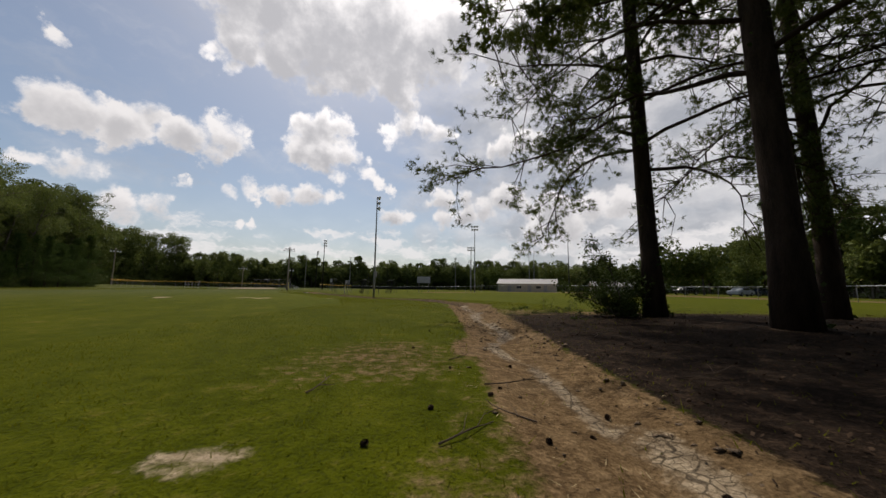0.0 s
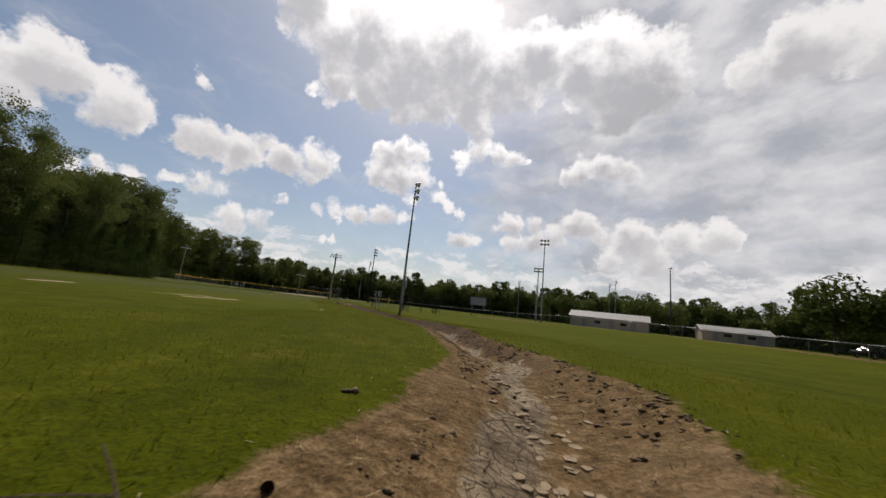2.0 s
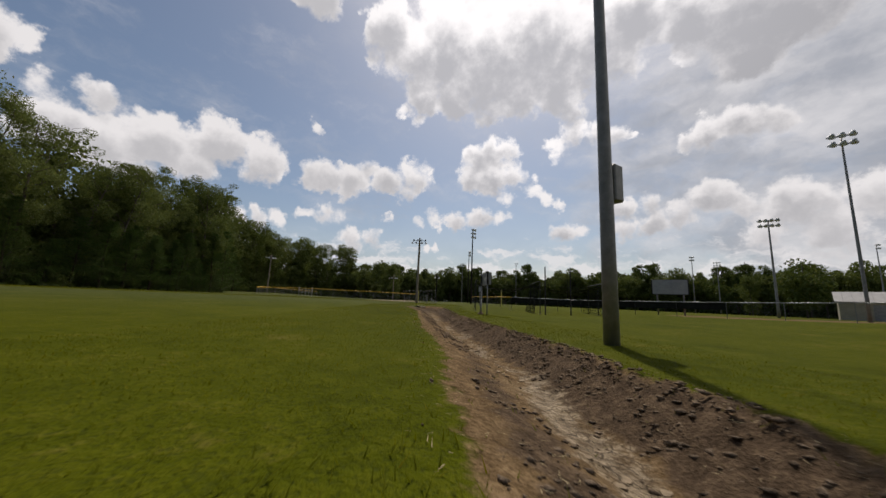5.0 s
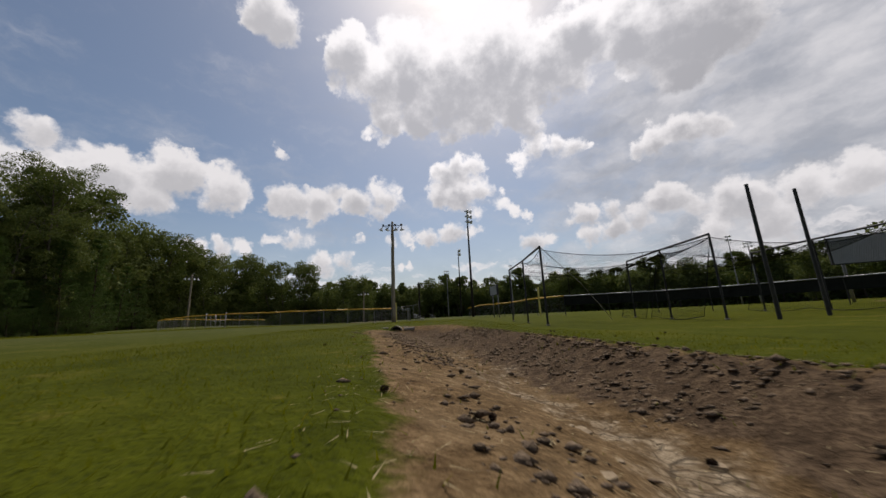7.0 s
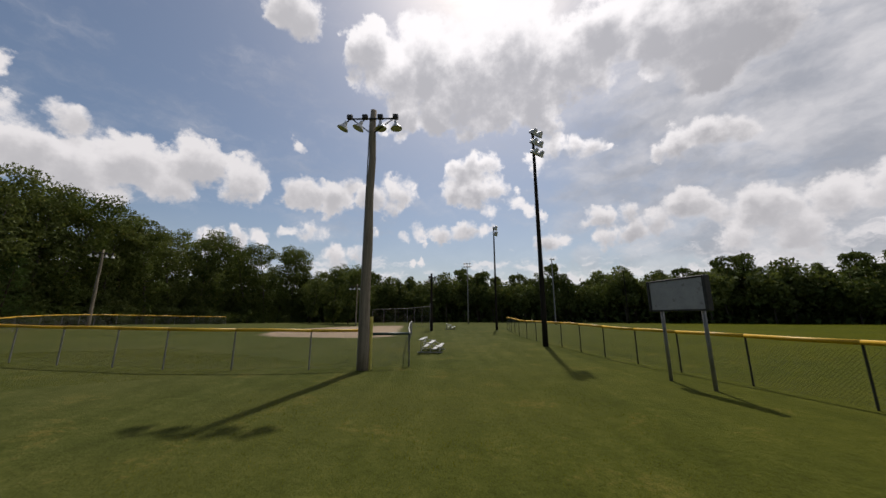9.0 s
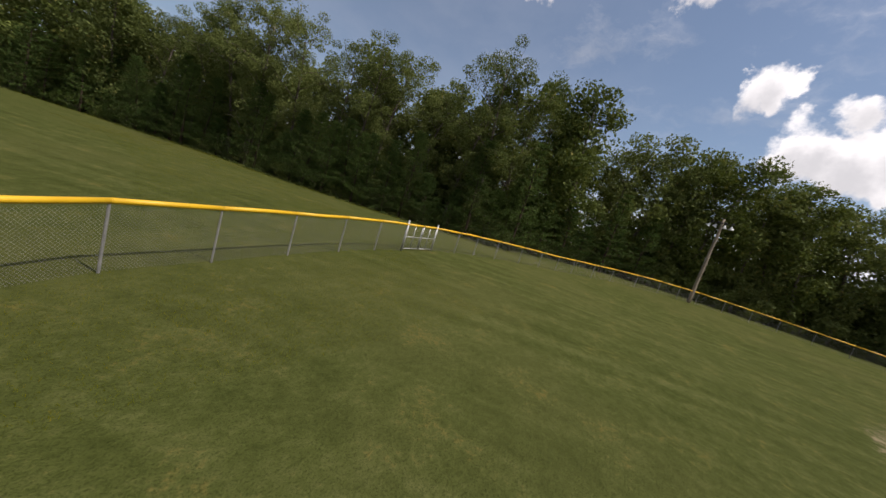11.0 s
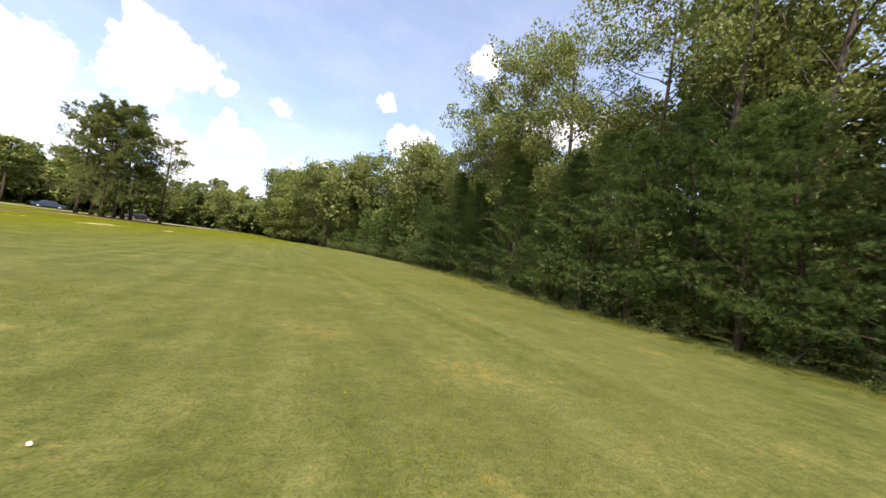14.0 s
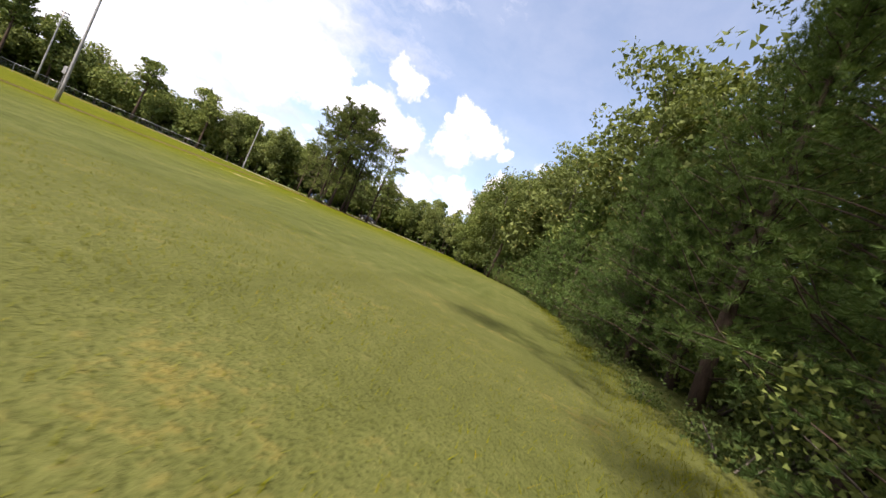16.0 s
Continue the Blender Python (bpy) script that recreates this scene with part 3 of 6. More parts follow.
def build_ground():
    def axis(lo, hi, step, mid_lo, mid_hi, mid, far):
        a = list(np.arange(lo, hi, step))
        left, right = list(np.arange(mid_lo, lo, mid)), list(np.arange(hi, mid_hi + mid, mid))
        return np.array([-1800, -900, -420, -220] + left + a + right + [220, 420, 900, 1800], float)
    xs = axis(-26, 4.5, 0.21, -130, 110, 1.6, 0)
    ys = axis(-3, 61, 0.22, -90, 180, 1.6, 0)
    X, Y = np.meshgrid(xs, ys)
    Z = land(X, Y)
    nx, ny = len(xs), len(ys)
    v = np.stack([X, Y, Z], -1).reshape(-1, 3)
    i = np.arange(nx * ny).reshape(ny, nx)
    f = np.stack([i[:-1, :-1], i[:-1, 1:], i[1:, 1:], i[1:, :-1]], -1).reshape(-1, 4)
    me = bpy.data.meshes.new("ground")
    me.from_pydata(v.tolist(), [], f.tolist())
    me.polygons.foreach_set("use_smooth", [True] * len(f))
    me.materials.append(M["ground"])
    x, y = v[:, 0], v[:, 1]
    u, s = ditch_at(x, y)
    wob = bumps(x, y, 1.1, 1.0) * 0.16 + bumps(x, y, 3.1, 4.0) * 0.10
    wob = wob * np.interp(s, [0.25, 0.4], [1.3, 1.0])
    lean = np.interp(s, [0.3, 0.5], [0.88, 1.0])
    dirt = np.interp(u + wob, [-1.14, -0.86, 0.95, 1.35], [0, 1, 1, 0]) * lean
    dirt = np.maximum(dirt, (0.42 + 0.34 * bumps(x, y, 1.9, 6.0)) * np.exp(-(((x - 3.4) / 3.6) ** 4 + ((y - 11.7) / 2.7) ** 4)) * (u > 0))      # bare ground about the saplings
    dirt = np.maximum(dirt, 0.72 * np.exp(-(((x + 22.4) / 1.5) ** 2 + ((y - 59.9) / 0.95) ** 2)))     # over the pipe
    dirt = np.maximum(dirt, 0.47 * np.exp(-(((x + 0.3) / 1.0) ** 2 + ((y - 3.2) / 2.6) ** 2)))            # worn grass where the track begins
    dirt = np.maximum(dirt, 0.54 * np.exp(-(((x + 1.3) / 1.5) ** 2 + ((y - 5.6) / 1.5) ** 2)))            # thin turf beside the track
    dirt *= np.interp(y, [-20, -8, 0], [0.55, 0.75, 1])
    # trodden ground behind the far outfield fence
    lot = np.array([(-1, 71), (12, 66.5), (26, 56), (33, 42), (36, 25)], float)
    for a, b in zip(lot[:-1], lot[1:]):
        k = (((x - a[0]) * (b - a)[0] + (y - a[1]) * (b - a)[1]) / ((b - a) @ (b - a))).clip(0, 1)
        dirt = np.maximum(dirt, 0.8 * np.interp(np.hypot(x - a[0] - k * (b - a)[0], y - a[1] - k * (b - a)[1]), [2.8, 4.5], [1, 0]))
    wind = 0.16 * np.sin(y * 1.3) + 0.10 * np.sin(y * 3.1 + 1)      # the bed winds within the ditch
    mud = np.interp(u + wob * 1.6 + wind, [-0.28, -0.04, 0.18, 0.44], [0, 0.95, 0.95, 0]) * np.interp(s, [0, 0.12, 0.2, 0.32, 0.6, 0.75, 0.9, 1], [0, 0.3, 0.75, 1, 1, 0.6, 0.55, 0.2])
    bank = np.interp(u + wob, [0.22, 0.42, 0.95, 1.2], [0, 1, 1, 0]) * np.interp(s, [0.26, 0.42, 0.52, 0.93, 0.97], [0, 0.35, 1, 1, 0.4])
    bank = np.maximum(bank, np.interp(u + wob, [-0.82, -0.62, -0.36, -0.2], [0, 0.85, 0.85, 0]) * np.interp(s, [0.45, 0.54, 0.7, 0.8], [0, 1, 1, 0]))
    bank = np.maximum(bank, 0.72 * np.interp(np.abs(u + wob), [0.55, 0.95], [1, 0]) * np.interp(s, [0.87, 0.93], [0, 1]))
    # needle litter below the pines; its dark colour carries their shade too
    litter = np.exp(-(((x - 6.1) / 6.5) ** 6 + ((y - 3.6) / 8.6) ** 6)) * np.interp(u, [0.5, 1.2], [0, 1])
    sand = np.zeros(len(x))
    for px, py, a, b in ((-1.75, 3.52, .26, .13), (-24.2, 62.4, .35, .22), (-14.1, 27.7, .5, .55), (-15.4, 28.4, .3, .4)):
        sand = np.maximum(sand, np.exp(-(((x - px) / a) ** 2 + ((y - py) / b) ** 2)))
    # old pale lines on the turf
    for ax, ay, bx, by, wide in ((-13.5, 25.3, -14.7, 29.5, .26), (-15.0, 25.2, -16.0, 28.9, .15), (-9.4, 29.5, -9.9, 30.5, .14), (-10.3, 31.1, -10.7, 32.3, .16), (-18.2, 22.8, -18.9, 24.4, .3)):
        k = (((x - ax) * (bx - ax) + (y - ay) * (by - ay)) / ((bx - ax) ** 2 + (by - ay) ** 2)).clip(0, 1)
        far = np.hypot(x - ax - k * (bx - ax), y - ay - k * (by - ay)) * (1 + 0.5 * bumps(x, y, 2.3, 8.0))
        sand = np.maximum(sand, 0.9 * np.exp(-(far / wide) ** 2))
    a, b = x + 48.0, y - 98.5
    infield = np.hypot(a, b)
    clay = np.interp(infield, [13.2, 16.2], [1, 0]) * np.clip((6.5 - a * 0.86 - b * 0.5) / 3 + 0.5, 0, 1)
    clay *= np.clip((-8.25 * (y - 74.8) - 13.6 * (x + 34.2)) / 15.9 / 2.4 + 0.5, 0, 1)        # it ends at the foul line fence
    clay = np.maximum(clay, np.interp(np.hypot(x - 30, y - 86), [10, 18], [1, 0]) * 0.8)
    road = np.zeros(len(x))
    way = [(120, 60), (80, 42), (46, 24), (25, 8), (15, -8), (12, -32), (14, -90)]
    for (ax, ay), (bx, by) in zip(way[:-1], way[1:]):
        dx, dy = bx - ax, by - ay
        k = (((x - ax) * dx + (y - ay) * dy) / (dx * dx + dy * dy)).clip(0, 1)
        road = np.maximum(road, np.interp(np.hypot(x - ax - k * dx, y - ay - k * dy), [1.7, 2.6], [1, 0]))
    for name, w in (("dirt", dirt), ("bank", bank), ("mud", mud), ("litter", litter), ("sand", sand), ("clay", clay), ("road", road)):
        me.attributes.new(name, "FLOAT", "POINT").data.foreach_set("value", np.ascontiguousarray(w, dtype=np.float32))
    me.update()
    ob = new("ground", me)
    tagged(ob, "mown park grass with a muddy ditch, bare soil and sandy patches", "ground", kind="structure")


build_ground()


# ---- light poles ----
def bell(shape, at, tilt=0.0, turn=0.0, size=0.26):
    """A bell-shaped flood lamp that points down and out."""
    m = Matrix.Rotation(radians(turn), 4, "Z") @ Matrix.Rotation(radians(tilt), 4, "Y")
    s = size
    shape.spin([(0.02, 0.10 * s), (0.28 * s, 0.10 * s), (0.30 * s, -0.35 * s), (0.55 * s, -0.75 * s), (0.98 * s, -1.35 * s), (1.02 * s, -1.42 * s),
                (0.94 * s, -1.36 * s), (0.5 * s, -0.75 * s), (0.02, -0.6 * s)], 14, at, m)


def wood_light_pole(at, height, radius, label, group, arm=1.7, lamps=4, turn=0.0, mat="pole_wood", lamp=0.21, conduit=True):
    """A wooden pole with a cross arm and bell lamps hung from braced brackets."""
    pole = thing("light_pole", at, label, "light pole", group, turn)
    n = 14
    path = [(0.02 * math.sin(i * 1.3), 0.02 * math.cos(i * 1.7), height * i / n - (0.15 if i == 0 else 0)) for i in range(n + 1)]
    part("pole", Shape().tube(path, np.linspace(radius, radius * 0.62, n + 1), 16), M[mat], pole, smooth=True)
    y = -radius * 0.75
    part("crossarm", Shape().box((0, y, height - 0.42), (arm, 0.05, 0.05), bevel=0.008), M["steel_dark"], pole, "slim steel cross arm")
    for i in range(lamps):
        x = (i / (lamps - 1) - 0.5) * arm
        out = -1 if i < lamps / 2 else 0.25
        box = part("ballast_box", Shape().box((x, y - 0.02, height - 0.36), (0.20, 0.16, 0.17), bevel=0.02), M["steel_dark"], pole, "dark ballast box")
        part("stem", Shape().tube([(x, y - 0.02, height - 0.42), (x + 0.05 * out, y - 0.05, height - 0.54), (x + 0.09 * out, y - 0.08, height - 0.60)], 0.028, 8), M["steel_dark"], box)
        b = Shape()
        bell(b, (x + 0.10 * out, y - 0.09, height - 0.60), -24 * out, 0, lamp)
        part("lamp_shade", b, M["lamp_metal"], pole, "dented aluminium bell shade", smooth=True)
    for x in (-1, 1):
        part("brace", Shape().tube([(x * arm * 0.44, y, height - 0.44), (x * radius * 0.5, y, height - 0.98)], 0.022, 6), M["steel_dark"], pole)
    if conduit:
        part("conduit", Shape().tube([(-radius * 0.95, -0.03, 0), (-radius * 0.85, -0.03, height * 0.5), (-radius * 0.7, -0.03, height - 0.3)], 0.022, 6), M["steel_dull"], pole)
    return pole


def flood_pole(at, height, radius, label, group, rows=2, cols=3, turn=0.0, mat="steel_dull", box=0.0, lamp=0.2, lean=0.0):
    """A tapered mast with a frame of round flood lamps, and a switch box lower down where it has one."""
    pole = thing("light_pole", at, label, "light pole", group, turn)
    n = 8
    path = [(lean * (i / n) ** 2, 0, height * i / n - (0.15 if i == 0 else 0)) for i in range(n + 1)]
    part("pole", Shape().tube(path, np.linspace(radius, radius * 0.5, n + 1), 12), M[mat], pole, smooth=True)
    for r in range(rows):
        z = height - 0.12 - r * 0.62
        part("crossarm", Shape().box((lean, -radius, z), (0.5 * cols, 0.07, 0.07), bevel=0.01), M["steel_dark"], pole)
        for c in range(cols):
            x = (c - (cols - 1) / 2) * 0.5 + lean
            b = Shape().tube([(x, -radius, z), (x, -radius - 0.12, z + 0.02)], 0.025, 6)
            hood = part("lamp", b, M["steel_dark"], pole)
            m = Matrix.Rotation(radians(62), 4, "X")
            s = lamp
            part("lamp_shade", Shape().spin([(0.02, 0.9 * s), (0.42 * s, 0.85 * s), (0.55 * s, 0.3 * s), (1.0 * s, -0.2 * s), (1.04 * s, -0.3 * s), (0.95 * s, -0.24 * s), (0.02, -0.1 * s)], 14, (x, -radius - 0.16, z + 0.03), m),
                 M["lamp_metal"], hood, smooth=True)
    if box:
        part("switch_box", Shape().box((radius + 0.12, 0, box), (0.24, 0.2, 0.62), bevel=0.02), M["steel_dull"], pole, "grey metal switch box")
        part("conduit", Shape().tube([(radius + 0.06, 0.03, 0), (radius + 0.06, 0.03, box - 0.3)], 0.025, 6), M["steel_dull"], pole)
    return pole


wood_light_pole((-33.38, 73.54, on(-33.38, 73.54)), 9.3, 0.18, "weathered wooden light pole with four bell lamps beside the fence", "light poles", turn=25)
flood_pole((-29.2, 82.95, on(-29.2, 82.95)), 12.1, 0.15, "tall tarred pole with a tilted bank of flood lamps", "light poles", 3, 2, 62, "pole_dark", lamp=0.24)
flood_pole((-8.15, 39.9, on(-8.15, 39.9)), 11.6, 0.115, "slender grey light pole with a switch box beside the ditch", "light poles", 3, 1, 62, "steel_dull", box=2.55, lamp=0.26)
flood_pole((-36.4, 97.8, on(-36.4, 97.8)), 10.7, 0.13, "grey light pole with flood lamps at the far path", "light poles", 2, 1, 62, "pole_dark", lamp=0.3)
flood_pole((-49.9, 123.5, on(-49.9, 123.5)), 11.6, 0.13, "thin distant light pole with a lamp bank", "light poles", 2, 3, 10)
flood_pole((-34.7, 127.6, on(-34.7, 127.6)), 11.9, 0.13, "thin distant light pole with one lamp arm", "light poles", 1, 2, 40)
flood_pole((-22.6, 141.0, on(-22.6, 141.0)), 10.9, 0.13, "thin distant light pole before the far trees", "light poles", 1, 3, 0, "pole_dark")
flood_pole((11.3, 129.1, on(11.3, 129.1)), 11.6, 0.13, "thin distant light pole with two lamp rows", "light poles", 2, 3, -20)
flood_pole((6.3, 67.0, on(6.3, 67.0)), 13.2, 0.11, "very tall grey light pole behind the outfield fence", "light poles", 2, 3, -8, lamp=0.24)
flood_pole((7.3, 84.8, on(7.3, 84.8)), 11.2, 0.14, "tall grey light pole with two rows of lamps", "light poles", 2, 4, -8, lamp=0.24)
flood_pole((5.0, 118.0, on(5.0, 118.0)), 11.5, 0.12, "thin grey light pole beyond the ball field", "light poles", 2, 2, -8)
flood_pole((32.0, 121.0, on(32.0, 121.0)), 13.4, 0.13, "thin grey light pole with a square lamp bank", "light poles", 2, 2, 40)
flood_pole((34.2, 122.5, on(34.2, 122.5)), 14.8, 0.13, "thin grey light pole with a square lamp bank", "light poles", 2, 2, 40)
flood_pole((28.2, 75.0, on(28.2, 75.0)), 11.5, 0.13, "thin bare grey light pole beyond the low building", "light poles", 1, 1, 0, "steel_dark")
flood_pole((51.0, 44.5, on(51.0, 44.5)), 13.8, 0.15, "tall grey light pole before the eastern trees", "light poles", 2, 3, 50)
flood_pole((34.5, 13.1, on(34.5, 13.1)), 10.9, 0.15, "grey light pole with a meter box beside the park road", "light poles", 1, 1, 0, box=1.3)
wood_light_pole((-78.0, 80.75, on(-78.0, 80.75)), 8.6, 0.16, "wooden light pole with bell lamps beside the trees", "light poles", arm=1.6, turn=70)
wood_light_pole((-63.5, 107.9, on(-63.5, 107.9)), 6.8, 0.13, "short wooden light pole behind the infield", "light poles", arm=1.9, turn=20, conduit=False)
wood_light_pole((-42.0, 94.2, on(-42.0, 94.2)), 5.7, 0.16, "short wooden pole with lamps beside the backstop", "light poles", arm=0.7, lamps=2, turn=60, mat="pole_dark", conduit=False)


# ---- fences ----
def strip_mesh(a, b, z0, z1, pitch=0.07, wire=0.0028):
    """Chain-link wires between two posts, as two crossing sets of slim ribbons."""
    a, b = np.array(a, float), np.array(b, float)
    d = b - a
    run, tall = np.linalg.norm(d[:2]), z1 - z0
    s = Shape()
    for way in (1, -1):
        k = np.arange(-tall, run + tall, pitch)
        p0, p1 = (k, k + tall) if way > 0 else (k + tall, k)
        # trim to the panel
        for u0, u1 in zip(p0, p1):
            e = sorted(((0 - u0) / (u1 - u0), (run - u0) / (u1 - u0)))
            t0, t1 = max(0.0, e[0]), min(1.0, e[1])
            if t1 - t0 < 0.02:
                continue
            q = [u0 + (u1 - u0) * t0, u0 + (u1 - u0) * t1]
            z = [z0 + tall * t0, z0 + tall * t1]
            pts = []
            for uu, zz in zip(q, z):
                base = a + d * (uu / run)
                pts += [(base[0], base[1], base[2] + zz - wire / 2), (base[0], base[1], base[2] + zz + wire)]
            s.add(pts, [(0, 1, 3, 2)])
    return s


def run_fence(name, nodes, label, cover="yellow", height=1.22, spacing=2.4, mesh=True, screen=False, gap=(), post="steel_dull", pitch=0.075, group=""):
    """A chain-link fence along a line: posts, a covered top rail, and the wire between."""
    fence = thing(name, (0, 0, 0), label, "fence", group)
    line = [np.array(n, float) for n in nodes]
    posts = []
    for a, b in zip(line[:-1], line[1:]):
        n = max(1, round(np.linalg.norm(b - a) / spacing))
        posts += [a + (b - a) * i / n for i in range(n)]
    posts.append(line[-1])
    pts = [np.array((*p, on(*p))) for p in posts]
    for p in pts:
        part("post", Shape().tube([p + (0, 0, -0.1), p + (0, 0, height)], 0.023, 8), M[post], fence)
    for i, (p, q) in enumerate(zip(pts[:-1], pts[1:])):
        if i in gap:
            continue
        sag = 0.012 * math.sin(i * 2.1)
        if cover:
            part("rail_cover", Shape().tube([p + (0, 0, height), (p + q) / 2 + (0, 0, height + sag), q + (0, 0, height)], 0.05, 10), M[cover], fence, smooth=True)
        else:
            part("top_rail", Shape().tube([p + (0, 0, height), q + (0, 0, height)], 0.024, 8), M["steel"], fence, smooth=True)
        if mesh:
            part("wire_mesh", strip_mesh(p, q, 0.03, height - 0.02, pitch), M["steel_dull"], fence)
        if screen:
            d = (q - p)[:2] / np.linalg.norm((q - p)[:2])
            off = np.array((-d[1], d[0], 0)) * 0.035
            s = Shape()
            n = 6
            rows = []
            for k in range(n + 1):
                base = p + (q - p) * k / n + off * (1 + 0.5 * math.sin(k * 2 + i))
                rows += [base + (0, 0, 0.64), base + (0, 0, height - 0.03)]
            s.add(rows, [(2 * k, 2 * k + 2, 2 * k + 3, 2 * k + 1) for k in range(n)])
            part("wind_screen", s, M["screen"], fence, "black mesh wind screen")
    return fence


run_fence("fence", [(-33.75, 73.85), (-34.9, 72.75), (-36.8, 71.45), (-38.6, 70.45), (-40.4, 69.9), (-42.5, 69.25), (-44.65, 68.7), (-46.65, 68.35), (-48.42, 68.2)],
          "outfield chain-link fence with a yellow plastic rail cover", group="ball field fences", pitch=0.06)
run_fence("fence", [(-51.0, 67.97), (-53.0, 68.15), (-55.0, 68.3), (-57.5, 68.6), (-60.5, 69.2), (-63.1, 69.9), (-67, 71.6), (-71.5, 74.2), (-75.5, 78), (-78.4, 81.3), (-81, 88), (-82, 98)],
          "outfield chain-link fence curving beside the woods, yellow rail cover", group="ball field fences", pitch=0.08)
run_fence("fence", [(-32.44, 74.84), (-33.1, 75.9), (-34.9, 78.7), (-37.9, 83.6), (-41.3, 89.4)],
          "foul line chain-link fence with a bare steel rail", None, 1.1, group="ball field fences", pitch=0.08)
run_fence("fence", [(-32.44, 74.84), (-33.5, 73.98)], "short fence panel with a dark green rail cover", "green_dark", 1.1, spacing=3, group="ball field fences", pitch=0.06)
run_fence("fence", [(-18.6, 69.6), (-20.6, 71.9), (-21.9, 74.0), (-23.1, 75.8), (-24.3, 77.4), (-26.4, 80.0), (-28.4, 83.0), (-29.4, 84.8), (-30.4, 86.8), (-32.5, 91.0), (-34.3, 95.5), (-35.8, 99.5)],
          "foul line chain-link fence with a yellow rail cover", "yellow", 1.2, 2.2, group="ball field fences", post="steel_dark", pitch=0.08)
run_fence("fence", [(-18.6, 69.6), (-13.8, 69.7), (-7, 68.4), (-1.3, 65.6)], "outfield fence with a black screen strip below its rail", None, 1.2, 2.6, screen=True, group="ball field fences", post="steel_dark", mesh=False)
run_fence("fence", [(-1.3, 65.6), (7, 62.4), (15, 58.8), (22, 51), (26, 42), (28.5, 32), (29.5, 22)], "far outfield chain-link fence with a bare steel rail", None, 1.2, 3.0, group="ball field fences", pitch=0.11)
run_fence("fence", [(-41.5, 93.0), (-45.5, 100.5), (-52, 105.5), (-59, 106.5)], "high backstop fence behind the home plate", None, 2.6, 2.4, group="ball field fences", pitch=0.12)


def fence_gate(a, b, height=1.3):
    """A gate of two leaves with steel frames."""
    gate = thing("gate", (0, 0, 0), "galvanised steel double gate in the outfield fence, closed", "gate")
    a, b = np.array((*a, on(*a))), np.array((*b, on(*b)))
    mid = (a + b) / 2
    for p in (a, b):
        post = part("gate_post", Shape().tube([p + (0, 0, -0.1), p + (0, 0, height + 0.06)], 0.045, 10), M["steel"], gate, smooth=True)
        part("cap", Shape().spin([(0.05, 0), (0.048, 0.03), (0.02, 0.055), (0.001, 0.06)], 10, p + (0, 0, height + 0.055)), M["steel"], post, smooth=True)
    for p, q in ((a, mid), (mid, b)):
        d = (q - p) / np.linalg.norm(q - p)
        p2, q2 = p + d * 0.06, q - d * 0.04
        leaf = part("gate_leaf", Shape().tube([p2 + (0, 0, 0.08), p2 + (0, 0, height - 0.1)], 0.024, 8).tube([q2 + (0, 0, 0.08), q2 + (0, 0, height - 0.1)], 0.024, 8)
                    .tube([p2 + (0, 0, 0.1), q2 + (0, 0, 0.1)], 0.024, 8).tube([p2 + (0, 0, height * 0.5), q2 + (0, 0, height * 0.5)], 0.022, 8)
                    .tube([(p2 + q2) / 2 + (0, 0, 0.1), (p2 + q2) / 2 + (0, 0, height - 0.1)], 0.02, 8).tube([p2 + (0, 0, height - 0.1), q2 + (0, 0, height - 0.1)], 0.022, 8),
                    M["steel"], gate, smooth=True)
        part("rail_cover", Shape().tube([p2 + (0, 0, height - 0.08), q2 + (0, 0, height - 0.08)], 0.05, 10), M["yellow"], leaf, smooth=True)
        part("wire_mesh", strip_mesh(p2, q2, 0.1, height - 0.1, 0.06), M["steel_dull"], leaf)
    part("latch", Shape().box(mid + (0, 0, height * 0.62), (0.07, 0.06, 0.12), bevel=0.01), M["steel_dark"], gate)


fence_gate((-48.42, 68.2), (-51.0, 67.97))


def foul_pole(at, height, radius=0.055):
    s = Shape().spin([(radius, -0.1), (radius, height), (radius * 0.86, height), (radius * 0.86, height - 0.25), (0.001, height - 0.26)], 14)
    solid("foul_pole", s, M["yellow_pale"], at, "faded yellow plastic foul pole beside the fence corner", "foul pole", "foul poles", smooth=False)


foul_pole((-33.28, 73.78, on(-33.28, 73.78)), 1.68)
foul_pole((-20.35, 71.45, on(-20.35, 71.45)), 1.95)


# ---- bleachers ----
def bleachers(at, turn, label):
    b = thing("bleachers", at, label, "bleachers", "bleachers", turn)
    length = 2.0
    for i in range(3):
        part("seat_plank", Shape().box((0, i * 0.42, 0.28 + i * 0.15), (length, 0.17, 0.032), bevel=0.008), M["aluminium"], b)
        if i:
            part("foot_plank", Shape().box((0, i * 0.42 - 0.2, 0.08 + i * 0.10), (length, 0.17, 0.028), bevel=0.008), M["aluminium"], b)
    for x in (-0.8, 0.8):
        part("frame", Shape().tube([(x, -0.15, 0.03), (x, 1.0, 0.03)], 0.018, 6).tube([(x, 0, 0.03), (x, 0, 0.3)], 0.016, 6).tube([(x, 0.42, 0.03), (x, 0.42, 0.42)], 0.016, 6)
             .tube([(x, 0.84, 0.03), (x, 0.84, 0.56)], 0.016, 6).tube([(x, 0, 0.24), (x, 0.84, 0.54)], 0.016, 6), M["aluminium"], b)
    for q in (0.0, 0.84):
        part("cross_brace", Shape().tube([(-0.8, q, 0.06), (0.8, q, 0.26 + q * 0.3)], 0.012, 5), M["aluminium"], b)


